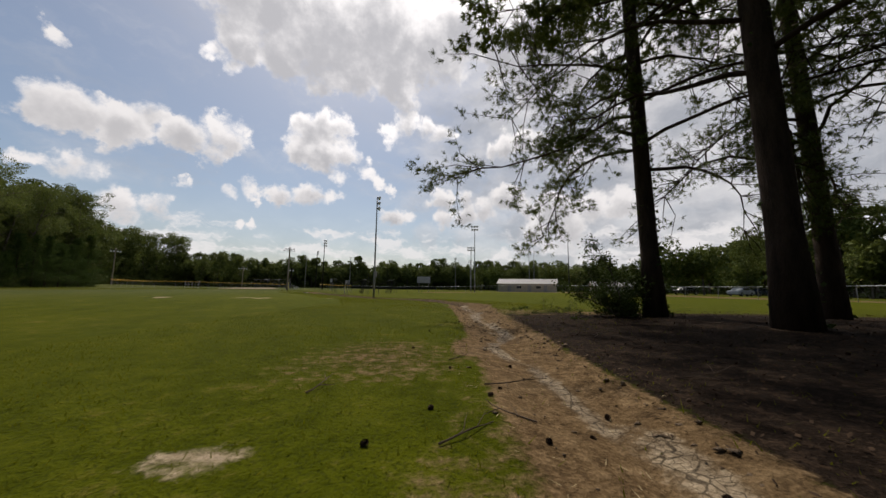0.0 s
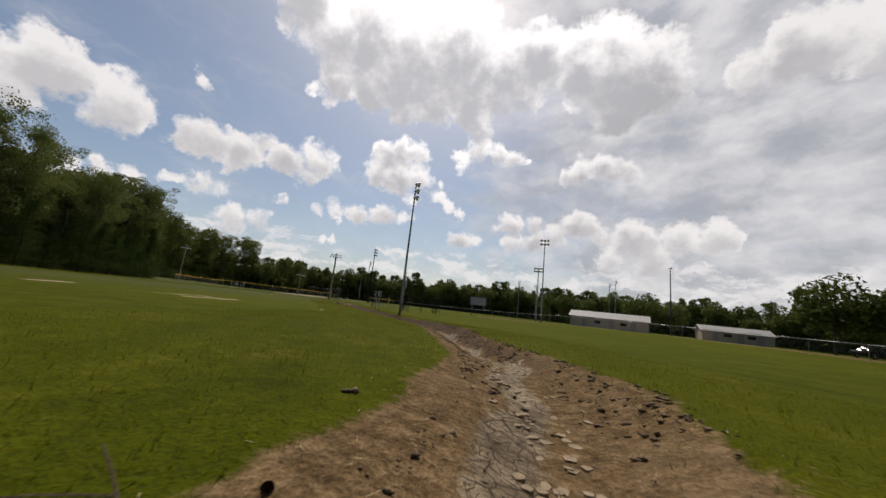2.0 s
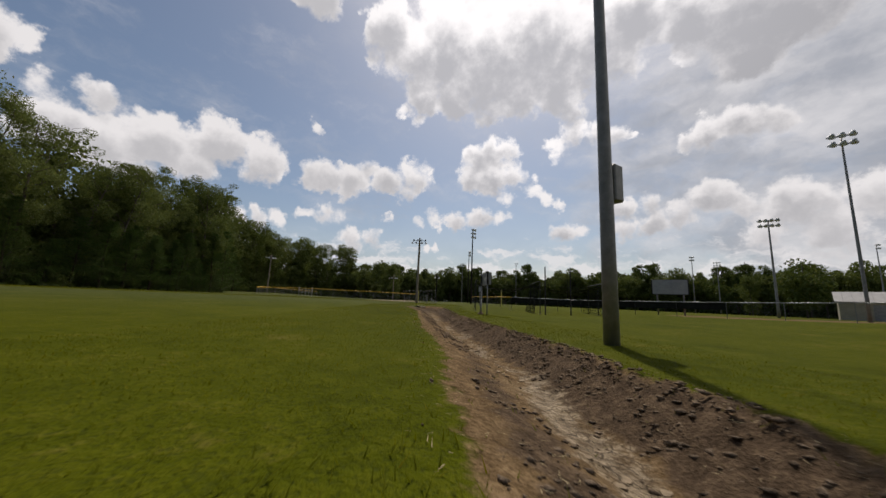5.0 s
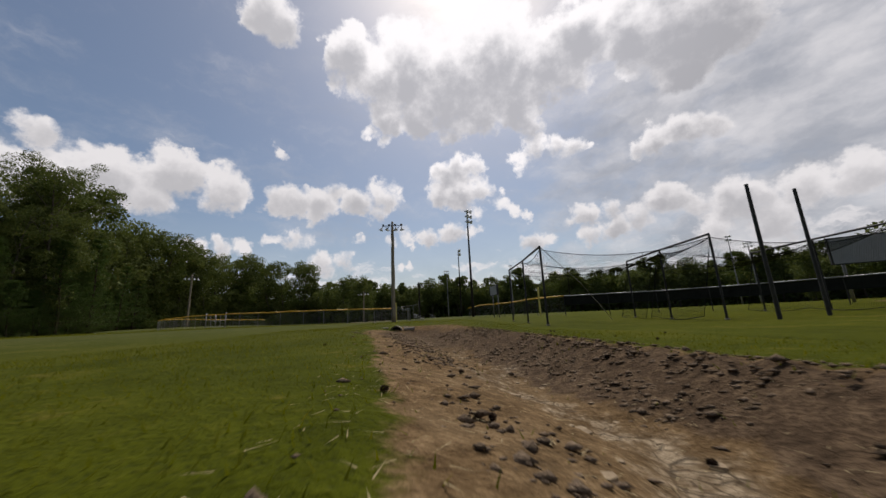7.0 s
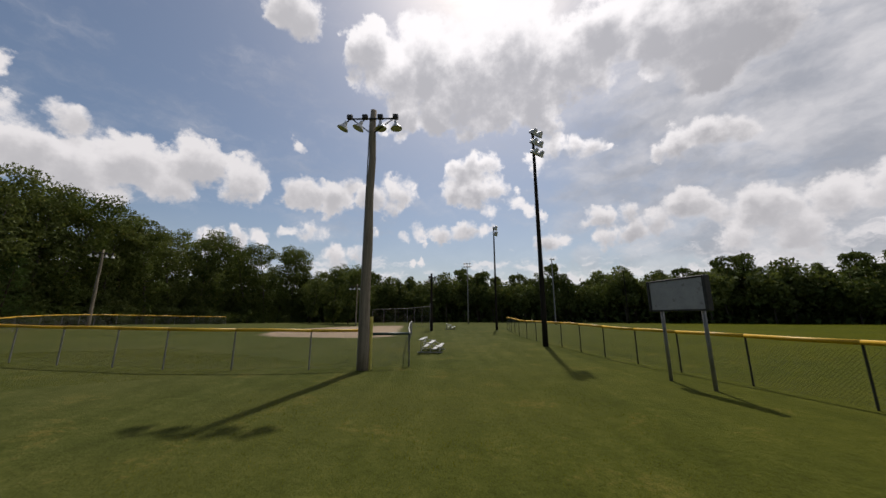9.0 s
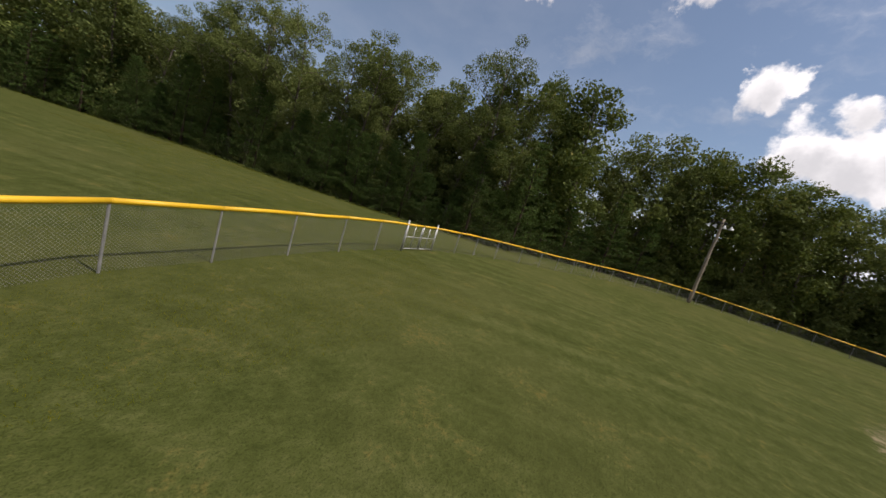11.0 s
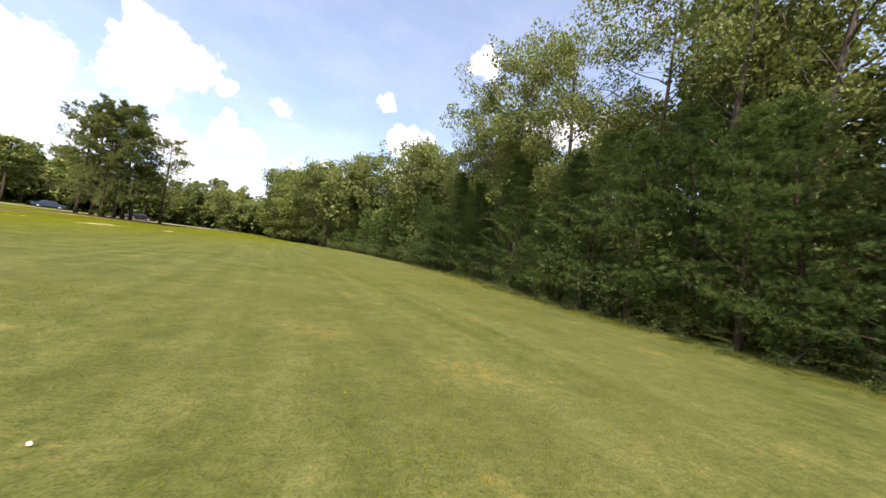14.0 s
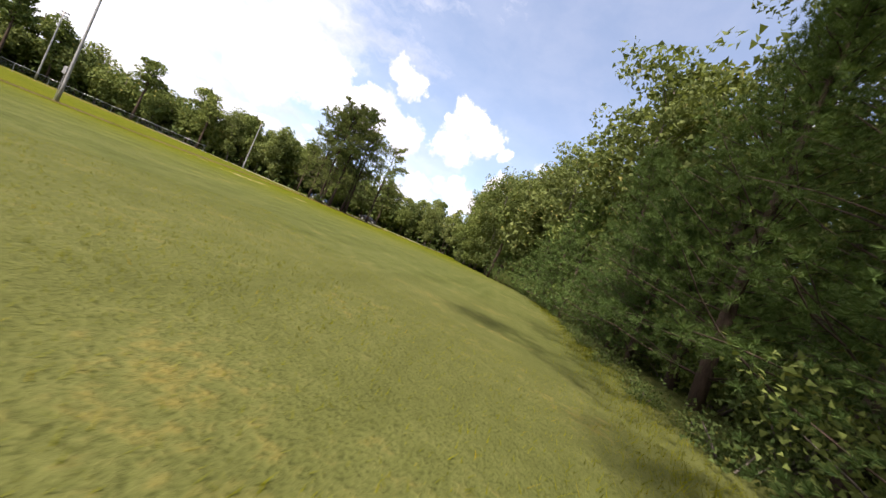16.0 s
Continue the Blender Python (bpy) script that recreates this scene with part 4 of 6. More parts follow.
bleachers((-33.4, 79.2, on(-33.4, 79.2)), 112, "small aluminium bleachers of three rows beside the fence")
bleachers((-41.2, 98.0, on(-41.2, 98.0)), 117, "far aluminium bleachers behind the backstop")


# ---- scoreboards ----
def scoreboard(left, right, z0, z1, label, post=0.045):
    l, r = np.array(left, float), np.array(right, float)
    mid, d = (l + r) / 2, r - l
    width = np.linalg.norm(d)
    turn = math.degrees(math.atan2(d[1], d[0]))
    base = on(*mid)
    board = thing("scoreboard", (*mid, base), label, "scoreboard", "scoreboards", turn)
    z0, z1 = z0 - base, z1 - base
    h = z1 - z0
    panel = part("panel", Shape().box((0, 0, (z0 + z1) / 2), (width, 0.09, h), bevel=0.012), M["panel_grey"], board, "blank grey back sheet")
    for x in (-1, 1):
        part("panel_frame", Shape().box((x * width / 2, 0, (z0 + z1) / 2), (0.09, 0.16, h + 0.05), bevel=0.015), M["steel_dark"], panel)
        part("post", Shape().tube([(x * width * 0.36, 0.08, -0.15), (x * width * 0.36, 0.08, z1)], post, 10), M["steel_dull"], board, smooth=True)
    for z in (z0, z1):
        part("panel_frame", Shape().box((0, 0, z), (width + 0.05, 0.12, 0.05), bevel=0.012), M["steel_dark"], panel)
    return board


def torn_scoreboard(left, right, z0, z1):
    """A bare sheet-metal board on two posts that stand before it, its face torn open on one side."""
    l, r = np.array(left, float), np.array(right, float)
    mid, d = (l + r) / 2, r - l
    w = np.linalg.norm(d)
    g = on(*mid)
    board = thing("scoreboard", (*mid, g), "small worn grey scoreboard with a torn sheet and slack cables", "scoreboard", "scoreboards", math.degrees(math.atan2(d[1], d[0])))
    z0, z1 = z0 - g, z1 - g
    h = z1 - z0
    xl, xr = -w * 0.43, w * 0.30
    panel = part("panel", Shape().box((-0.08 * w, 0.05, (z0 + z1) / 2), (w * 0.80, 0.03, h), bevel=0.006).box((w * 0.42, 0.05, (z0 + z1) / 2), (w * 0.20, 0.03, h), bevel=0.006), M["panel_grey"], board, "blank grey back sheet")
    # a solid dark board added to stand for the shade behind the sheet
    part("backing", Shape().box((0.02 * w, 0.09, (z0 + z1) / 2), (w * 0.94, 0.03, h * 0.96), bevel=0.006), M["steel_dark"], panel, "dark board put in for the shade behind the torn sheet")
    for x, low in ((xl, on(*l)), (xr, on(*r))):
        part("post", Shape().tube([(x, -0.01, -0.2), (x, -0.01, z0 + 0.02)], 0.032, 10), M["steel_dull"], board, smooth=True)
        part("post_channel", Shape().box((x, -0.015, (z0 + z1) / 2 + 0.01), (0.085, 0.07, h + 0.06), bevel=0.012), M["steel_dark"], board, "dark steel channel clamped to the sheet")
        part("clip", Shape().box((x - 0.03, -0.02, z1 + 0.045), (0.12, 0.09, 0.03), Matrix.Rotation(radians(-12), 4, "Y"), 0.006), M["steel_dark"], board)
    part("sleeve", Shape().tube([(xl, -0.01, -0.05), (xl, -0.01, z0 * 0.52)], 0.045, 10), M["steel_dull"], board, "thicker pipe sleeve", smooth=True)
    n = 7
    rows = []
    for k in range(n + 1):
        u = k / n
        rows += [(xr - 0.03 - w * 0.20 * u, -0.02 - 0.11 * math.sin(u * 2.6), z1 - h * (0.30 + 0.30 * u)), (xr - 0.03 - w * 0.16 * u ** 1.4, -0.02 - 0.06 * math.sin(u * 3.0), z1 - h * (0.52 + 0.22 * u))]
    part("torn_sheet", Shape().add(rows, [(2 * k, 2 * k + 2, 2 * k + 3, 2 * k + 1) for k in range(n)]), M["panel_white"], panel, "loose pale torn sheet curling away")
    # the sheet is whole here; a near-black face paints the tear's inner shade
    part("hole", Shape().add([(xr - 0.04, 0.03, z1 - h * 0.35), (xr - 0.05 - w * 0.17, 0.03, z1 - h * 0.72), (xr - 0.05 - w * 0.14, 0.03, z0 + h * 0.16), (xr - 0.04, 0.03, z0 + h * 0.14)], [(0, 1, 2, 3)]), M["hollow_shade"], panel, "black face painted as the shade inside the tear")
    for a, b, dip in (((xl + 0.02, z0 - 0.06), (w * 0.08, z0), 0.16), ((xl + 0.05, z0 - 0.07), (w * 0.12, z0 - 0.22), 0.30)):
        c = [(a[0] + (b[0] - a[0]) * u, -0.03, a[1] + (b[1] - a[1]) * u - dip * 4 * u * (1 - u)) for u in np.linspace(0, 1, 14)]
        part("cable", Shape().tube(c, 0.011, 6), M["black_plastic"], board, "slack black cable")
    part("footing", Shape().spin([(0.20, -0.05), (0.15, 0.05), (0.09, 0.11), (0.05, 0.17), (0.04, 0.20)], 11, (xl, -0.01, on(*l) - g)), M["clod"], board, "heap of soil round the post foot")


torn_scoreboard((-14.57, 50.66), (-13.66, 49.50), 1.06, 1.66)
scoreboard((-25.0, 75.9), (-24.0, 74.5), 1.62, 2.42, "grey scoreboard on two posts behind the fence")
scoreboard((-5.4, 72.1), (-2.55, 71.9), 1.7, 3.08, "wide grey scoreboard on posts beyond the outfield fence", post=0.07)


# ---- batting cage ----
def net(points_a, points_b, sag, label, parent, pitch=0.06, drop=0.0, part_of=(0.0, 1.0)):
    """A sagging net between two lines, as fine threads with ropes along its edges."""
    a, b = np.array(points_a, float), np.array(points_b, float)
    def at(u, v):
        p = a[0] + (a[1] - a[0]) * u
        q = b[0] + (b[1] - b[0]) * u
        r = p + (q - p) * v
        r[2] -= sag * 4 * v * (1 - v) * (0.55 + 0.45 * math.sin(u * 9) ** 2) + drop * abs(math.sin(u * math.pi * 2))
        return r
    s = Shape()
    lo, hi = part_of
    def thread(pts, wide):
        p = np.array(pts)
        side = np.cross(np.gradient(p, axis=0), (0.3, 0.5, 0.8))
        side *= wide / (np.linalg.norm(side, axis=1, keepdims=True) + 1e-9)
        n = len(p)
        s.add(np.concatenate([p - side, p + side]), [(i, i + 1, n + i + 1, n + i) for i in range(n - 1)])
    nx = int(np.linalg.norm(a[1] - a[0]) * (hi - lo) / pitch)
    ny = int(np.linalg.norm(b[0] - a[0]) / pitch)
    for i in range(nx + 1):
        thread([at(lo + (hi - lo) * i / nx, v) for v in np.linspace(0, 1, 9)], 0.0024)
    for j in range(ny + 1):
        thread([at(lo + (hi - lo) * u, j / ny) for u in np.linspace(0, 1, 15)], 0.0024)
    mesh = part("net", s, M["net"], parent, label)
    line = np.linspace(lo, hi, 15)
    for pts in ([at(u, 0) for u in line], [at(u, 1) for u in line], [at(lo, v) for v in np.linspace(0, 1, 10)], [at(hi, v) for v in np.linspace(0, 1, 10)]):
        part("rope", Shape().tube(pts, 0.0105, 5), M["net"], mesh)


def batting_cage():
    cage = thing("batting_cage", (0, 0, 0), "batting cage of dark pipe posts with sagging black nets", "batting cage")
    # three pipe frames side by side, each on three posts
    near = [np.array((-18.32, 58.95)), np.array((-19.36, 61.42)), np.array((-20.48, 63.8))]
    far = [np.array((-13.55, 60.3)), np.array((-14.5, 62.5)), np.array((-15.4, 64.9))]
    end = [np.array((-8.8, 61.7)), np.array((-9.7, 63.9)), np.array((-10.6, 66.2))]
    top = 2.02
    for line in (near, far, end):
        for p in line:
            g = on(*p)
            post = part("post", Shape().tube([(*p, g - 0.1), (*p, top)], 0.034, 8), M["steel_dark"], cage)
            part("footing", Shape().tube([(*p, g - 0.05), (*p, g + 0.04)], 0.06, 8), M["concrete"], post)
        part("beam", Shape().tube([(*line[0], top), (*line[1], top), (*line[2], top)], 0.036, 8), M["steel_dark"], cage)
    for l, r in ((near, far), (far, end)):
        net([(*l[0], top - 0.10), (*l[2], top - 0.10)], [(*r[0], top - 0.10), (*r[2], top - 0.10)], 0.62, "sagging black roof net", cage, drop=0.16)
    for line, span in ((far, (0.0, 0.55)), (far, (0.62, 1.0)), (end, (0.0, 1.0))):
        g = on(*line[1])
        net([(*line[0], top - 0.14), (*line[2], top - 0.14)], [(*(line[0] + (-0.5, 0.1)), g + 0.10), (*(line[2] + (-0.5, 0.1)), g + 0.10)], 0.05, "black side net gathered low", cage, drop=0.10, part_of=span)

    part("strap", Shape().tube([(*near[0], top), (-17.3, 60.6, 0.9), (-16.4, 62.4, on(-16.4, 62.4) + 0.05)], 0.011, 6), M["steel_dull"], cage, "slack pale strap from the corner post")


batting_cage()
for x, y, h in ((-12.9, 59.0, 3.5), (-11.35, 60.45, 3.55)):
    solid("net_post", Shape().tube([(0, 0, -0.1), (0, 0, h * 0.6), (0, 0, h)], [0.047, 0.044, 0.04], 10), M["steel_dark"], (x, y, on(x, y)), "tall black pipe post of the practice area", "post", "tall posts")


# ---- drain pipe at the head of the ditch ----
def drain():
    x, y = -23.55, 58.55
    z = float(lie(x, y)) - 0.30
    d = thing("drain_pipe", (x, y, z + 0.10), "broken concrete drain pipe mouth at the head of the ditch", "pipe", "", 25)
    m = Matrix.Rotation(radians(90), 4, "X")
    R = 0.205
    part("pipe", Shape().spin([(R, 0), (R + 0.035, 0), (R + 0.04, -0.1), (R + 0.035, -0.24), (R, -0.24), (R, 0)], 26, (0, 0, 0), m), M["concrete"], d, smooth=False)
    part("pipe_collar", Shape().spin([(R + 0.01, 0.012), (R + 0.03, 0.016), (R + 0.032, -0.03), (R + 0.01, -0.03), (R + 0.01, 0.012)], 26, (0, 0, 0), m), M["black_plastic"], d, "black plastic rim")
    # black disc just inside the mouth, painted as the pipe's inner shade
    part("pipe_end", Shape().spin([(R, -0.05), (0.001, -0.055)], 26, (0, 0, 0), m), M["hollow_shade"], d)
    r = random.Random(4)
    for px, py, pz, sx, sy, sz, t in ((0.47, 0.03, 0.10, 0.38, 0.26, 0.10, 8), (-0.42, 0.08, 0.18, 0.26, 0.16, 0.04, -14), (0.30, 0.34, 0.22, 0.20, 0.12, 0.04, 25)):
        bm = bmesh.new()
        bmesh.ops.create_cube(bm, size=1.0)
        bmesh.ops.subdivide_edges(bm, edges=bm.edges[:], cuts=1, use_grid_fill=True)
        for v in bm.verts:
            v.co = Vector((v.co.x * sx * r.uniform(0.86, 1.1), v.co.y * sy * r.uniform(0.86, 1.1), v.co.z * sz * r.uniform(0.8, 1.1)))
        bmesh.ops.bevel(bm, geom=bm.edges[:], offset=0.007, segments=1, affect="EDGES")
        me = bpy.data.meshes.new("concrete_chunk")
        bm.to_mesh(me)
        bm.free()
        me.materials.append(M["concrete"])
        c = Matrix.Translation((x, y, z + 0.10)) @ Matrix.Rotation(radians(25), 4, "Z") @ Matrix.Translation((px, py, pz)) @ Matrix.Rotation(radians(t), 4, "Z")
        c.translation.z = on(c.translation.x, c.translation.y) + sz * 0.05
        tagged(new("concrete_chunk", me), "broken pale concrete lump lying by the drain", "concrete", "concrete lumps").matrix_world = c


drain()


# ---- low building, cars and a picnic shed far off ----
def building(at, turn, size, eave, ridge, label):
    w, dpt = size
    b = thing("building", at, label, "building", "park buildings", turn)
    t = 0.12
    hole = (-w * 0.28, -w * 0.18)
    part("wall", Shape().box((0, -dpt / 2, eave / 2), (w, t, eave)), M["wall_metal"], b)
    part("wall", Shape().box((0, dpt / 2, eave / 2), (w, t, eave)), M["wall_metal"], b)
    for x in (-1, 1):
        s = Shape()
        a = x * w / 2
        y = dpt / 2 - t / 2
        s.add([(a, -y, 0), (a, y, 0), (a, y, eave), (a, 0, ridge - 0.05), (a, -y, eave), (a - x * t, -y, 0), (a - x * t, y, 0), (a - x * t, y, eave), (a - x * t, 0, ridge - 0.05), (a - x * t, -y, eave)],
              [(0, 1, 2, 3, 4), (9, 8, 7, 6, 5), (0, 5, 6, 1), (1, 6, 7, 2), (2, 7, 8, 3), (3, 8, 9, 4), (4, 9, 5, 0)])
        part("gable_wall", s, M["wall_metal"], b)
    for y in (-1, 1):
        s = Shape()
        o, h = 0.35, ridge - eave
        k = h / (dpt / 2)
        s.add([(-w / 2 - o, 0, ridge), (w / 2 + o, 0, ridge), (w / 2 + o, y * (dpt / 2 + o), eave - k * o), (-w / 2 - o, y * (dpt / 2 + o), eave - k * o),
               (-w / 2 - o, 0, ridge + 0.06), (w / 2 + o, 0, ridge + 0.06), (w / 2 + o, y * (dpt / 2 + o), eave - k * o + 0.06), (-w / 2 - o, y * (dpt / 2 + o), eave - k * o + 0.06)],
              [(0, 1, 2, 3), (7, 6, 5, 4), (0, 4, 5, 1), (1, 5, 6, 2), (2, 6, 7, 3), (3, 7, 4, 0)])
        roof = part("roof", s, M["roof_metal"], b, "pale ribbed metal roof")
        for i in range(int(w / 0.8)):
            x = -w / 2 + 0.4 + i * 0.8
            part("roof_rib", Shape().tube([(x, y * 0.05, ridge + 0.065), (x, y * (dpt / 2 + o), eave - k * o + 0.07)], 0.022, 4), M["roof_metal"], roof)
    for x in (-w * 0.3, w * 0.05, w * 0.32):
        door = part("door", Shape().box((x, -dpt / 2 - 0.07, 0.95), (0.95, 0.05, 1.9), bevel=0.01), M["steel_dull"], b, "grey metal door")
        part("door_handle", Shape().box((x + 0.36, -dpt / 2 - 0.12, 0.95), (0.1, 0.05, 0.04), bevel=0.01), M["steel"], door)
    for x in (-w * 0.13, w * 0.2):
        window = part("window", Shape().box((x, -dpt / 2 - 0.065, 1.3), (1.2, 0.03, 0.6)), M["glass_dark"], b, "dark serving window")
        part("window_frame", Shape().box((x, -dpt / 2 - 0.075, 1.62), (1.3, 0.05, 0.06)).box((x, -dpt / 2 - 0.075, 0.98), (1.3, 0.05, 0.06)), M["roof_metal"], window)


building((24.3, 95.0, on(24.3, 95.0)), -20, (15.5, 6.5), 2.35, 3.6, "long low cream metal building with a pale roof")
building((46.0, 90.0, on(46, 90.0)), -14, (11.0, 5.0), 2.0, 3.0, "long grey park building half hidden by a tree")


def car(at, turn, paint, label):
    c = thing("car", at, label, "car", "parked cars", turn)
    side = [(-2.15, 0.35), (-2.2, 0.75), (-1.9, 0.92), (-1.2, 0.98), (-0.75, 1.42), (0.75, 1.45), (1.35, 1.0), (2.05, 0.86), (2.18, 0.6), (2.12, 0.35)]
    s = Shape()
    n = len(side)
    pts = [(x, -0.85 if z < 1.2 else -0.68, z) for x, z in side] + [(x, 0.85 if z < 1.2 else 0.68, z) for x, z in side]
    s.add(pts, [tuple(range(n))[::-1], tuple(range(n, 2 * n))] + [(i, (i + 1) % n, n + (i + 1) % n, n + i) for i in range(n)])
    body = part("body", s, M[paint], c)
    for y in (-1, 1):
        part("side_window", Shape().box((0, y * 0.775, 1.2), (1.7, 0.02, 0.32), Matrix.Rotation(radians(y * 22), 4, "X"), 0.0), M["glass_dark"], body)
    part("windscreen", Shape().box((1.06, 0, 1.24), (0.02, 1.2, 0.55), Matrix.Rotation(radians(-53), 4, "Y")), M["glass_dark"], body)
    for x, y in itertools.product((-1.35, 1.35), (-0.8, 0.8)):
        m = Matrix.Rotation(radians(90), 4, "X")
        wheel = part("wheel", Shape().spin([(0.001, 0.1), (0.2, 0.1), (0.32, 0.09), (0.34, 0.0), (0.32, -0.09), (0.2, -0.1), (0.001, -0.1)], 16, (x, y, 0.34), m), M["rubber"], c)
        part("rim", Shape().spin([(0.001, 0.115), (0.19, 0.105), (0.2, -0.105), (0.001, -0.115)], 12, (x, y, 0.34), m), M["steel"], wheel)
    for y in (-0.6, 0.6):
        part("headlight", Shape().box((2.12, y, 0.7), (0.08, 0.3, 0.12), bevel=0.02), M["lamp_metal"], c)


car((28, -3, on(28, -3)), 55, "car_blue", "dark blue car parked on the park road")
car((18.5, -12, on(18.5, -12)), 62, "car_black", "black car parked beside the road")
for x, y, t, p in ((50, 57, 20, "car_white"), (54, 53, 20, "car_black"), (57, 61, 10, "car_blue"), (46, 64, 15, "car_black")):
    car((x, y, on(x, y)), t, p, {"car_white": "white car", "car_black": "black car", "car_blue": "dark blue car"}[p] + " parked far off by the trees")


# ---- trees ----
def leaf_cards(rng, centres, size, out=None, sharp=False):
    """Diamond leaves at the given places, each turned its own way; far ones are three-cornered."""
    n = len(centres)
    a = rng.normal(size=(n, 3))
    a /= np.linalg.norm(a, axis=1, keepdims=True)
    if out is not None:
        a = a + out * 0.9
        a /= np.linalg.norm(a, axis=1, keepdims=True)
    b = np.cross(a, rng.normal(size=(n, 3)))
    b /= np.linalg.norm(b, axis=1, keepdims=True) + 1e-9
    c = np.cross(a, b)
    s = (size * rng.uniform(0.6, 1.35, n))[:, None]
    if sharp:
        v = np.stack([centres - b * s * 0.45 - c * s * 0.12, centres + c * s * 0.46, centres + b * s * 0.5 - c * s * 0.1], 1)
        return v.reshape(-1, 3), np.arange(n * 3).reshape(-1, 3)
    v = np.stack([centres - b * s * 0.5, centres + c * s * 0.32, centres + b * s * 0.55, centres - c * s * 0.32], 1)
    f = np.arange(n * 4).reshape(-1, 4)
    return v.reshape(-1, 3), f


def needle_tufts(rng, centres, ways, length, count=12, width=0.012, spread=0.9, high=None):
    """Fans of slim needles about each twig tip."""
    n = len(centres)
    w = np.repeat(ways, count, 0) + rng.normal(size=(n * count, 3)) * spread
    w /= np.linalg.norm(w, axis=1, keepdims=True) + 1e-9
    side = np.cross(w, rng.normal(size=w.shape))
    side /= np.linalg.norm(side, axis=1, keepdims=True) + 1e-9
    base = np.repeat(centres, count, 0)
    if high is not None:
        width = np.where(base[:, 2:] > high, width * 3.4, width)
        length = np.where(base[:, 2] > high, length * 1.3, length)
    ln = (length * rng.uniform(0.7, 1.25, len(base)))[:, None]
    v = np.stack([base - side * width, base + side * width, base + w * ln + side * width * 0.4], 1)
    return v.reshape(-1, 3), np.arange(len(base) * 3).reshape(-1, 3)


def quick_mesh(name, v, f, mat):
    me = bpy.data.meshes.new(name)
    k = f.shape[1]
    me.vertices.add(len(v))
    me.vertices.foreach_set("co", np.ascontiguousarray(v, dtype=np.float32).ravel())
    me.loops.add(f.size)
    me.loops.foreach_set("vertex_index", np.ascontiguousarray(f, dtype=np.int32).ravel())
    me.polygons.add(len(f))
    me.polygons.foreach_set("loop_start", np.arange(0, f.size, k, dtype=np.int32))
    me.materials.append(mat)
    me.update(calc_edges=True)
    me.validate()
    return me


def bent(rng, start, way, length, n=6, wander=0.12, rise=0.0):
    p = [np.array(start, float)]
    w = np.array(way, float) / np.linalg.norm(way)
    for i in range(n):
        w = w + rng.normal(size=3) * wander
        w[2] += rise / n
        w /= np.linalg.norm(w)
        p.append(p[-1] + w * length / n)
    return np.array(p)


def tree_thing(name, wood, wood_mat, leaves, leaf_mat, label, category, group=""):
    """A tree on an Empty, with a trunk and a crown."""
    ob = new(name)
    ob.empty_display_size = 0.3
    part("trunk", wood, wood_mat, ob, smooth=True)
    crown = new("crown", quick_mesh("crown", *leaves, leaf_mat))
    crown.parent = ob
    return tagged(ob, label, category, group)


def hardwood(seed, h, spread, count, leaf, leaf_mat, low=0.22, label="", group="", bare=0.0, trunk_r=None, sides=8, wood_mat="bark_grey", rich=True, fine=False, clump=0.30):
    """A broad-leaved tree: a forked trunk, limbs, and leaf clumps about the limb ends."""
    rng = np.random.default_rng(seed)
    s = Shape()
    r0 = trunk_r or h * 0.0095
    trunk = bent(rng, (0, 0, -0.15), (rng.normal() * 0.06, rng.normal() * 0.06, 1), h * 0.86, 9, 0.05, 0.05)
    s.tube(trunk, np.linspace(r0 * 1.25, r0 * 0.22, len(trunk)), sides)
    clumps, radii = [], []
    n = 21 if rich else 17
    for i in range(n):
        k = low + (0.97 - low) * (i + rng.uniform(0, 0.9)) / n
        at = trunk[0] + (trunk[-1] - trunk[0]) * k
        j = min(int(k * 9), 8)
        at = trunk[j] + (trunk[j + 1] - trunk[j]) * (k * 9 - j)
        ang = i * 2.4 + rng.uniform(-0.5, 0.5)
        shape = math.sin(math.pi * min(1.0, (1 - k) * 1.15 + 0.12)) ** 0.6
        ln = spread * (0.55 + 0.45 * rng.random()) * max(0.35, shape)
        limb = bent(rng, at, (math.cos(ang), math.sin(ang), 0.25 + 0.7 * k), ln, 6, 0.14, 0.25)
        bough = limb if rich else limb[::2]
        s.tube(bough, np.linspace(r0 * 0.34 * (1.2 - k * 0.7), r0 * 0.06, len(bough)), 5 if rich else 3, caps=False)
        for q in range(2, 7):
            for _ in range(2):
                w = rng.normal(size=3) + (limb[q] - limb[q - 1]) * 0.8
                twig = bent(rng, limb[q], w, ln * 0.28, 3, 0.2, 0.1)
                if rich and rng.random() < 0.5:
                    s.tube(twig, np.linspace(r0 * 0.08, r0 * 0.03, len(twig)), 3, caps=False)
                if rng.random() > bare:
                    clumps.append(twig[-1])
                    radii.append(0.45 + 0.45 * rng.random())
    clumps.append(trunk[-1])
    radii.append(0.8)
    clumps, radii = np.array(clumps), np.array(radii) * spread * clump
    pick = rng.integers(0, len(clumps), count)
    d = rng.normal(size=(count, 3))
    d /= np.linalg.norm(d, axis=1, keepdims=True)
    pts = clumps[pick] + d * (radii[pick] * rng.uniform(0.45, 1.0, count) ** 0.5)[:, None] * np.array([1.15, 1.15, 0.82])
    pts[:, 2] = np.maximum(pts[:, 2], 0.15)
    return tree_thing("tree", s, M[wood_mat], leaf_cards(rng, pts, leaf, d, fine or not rich), M[leaf_mat], label, "tree", group)


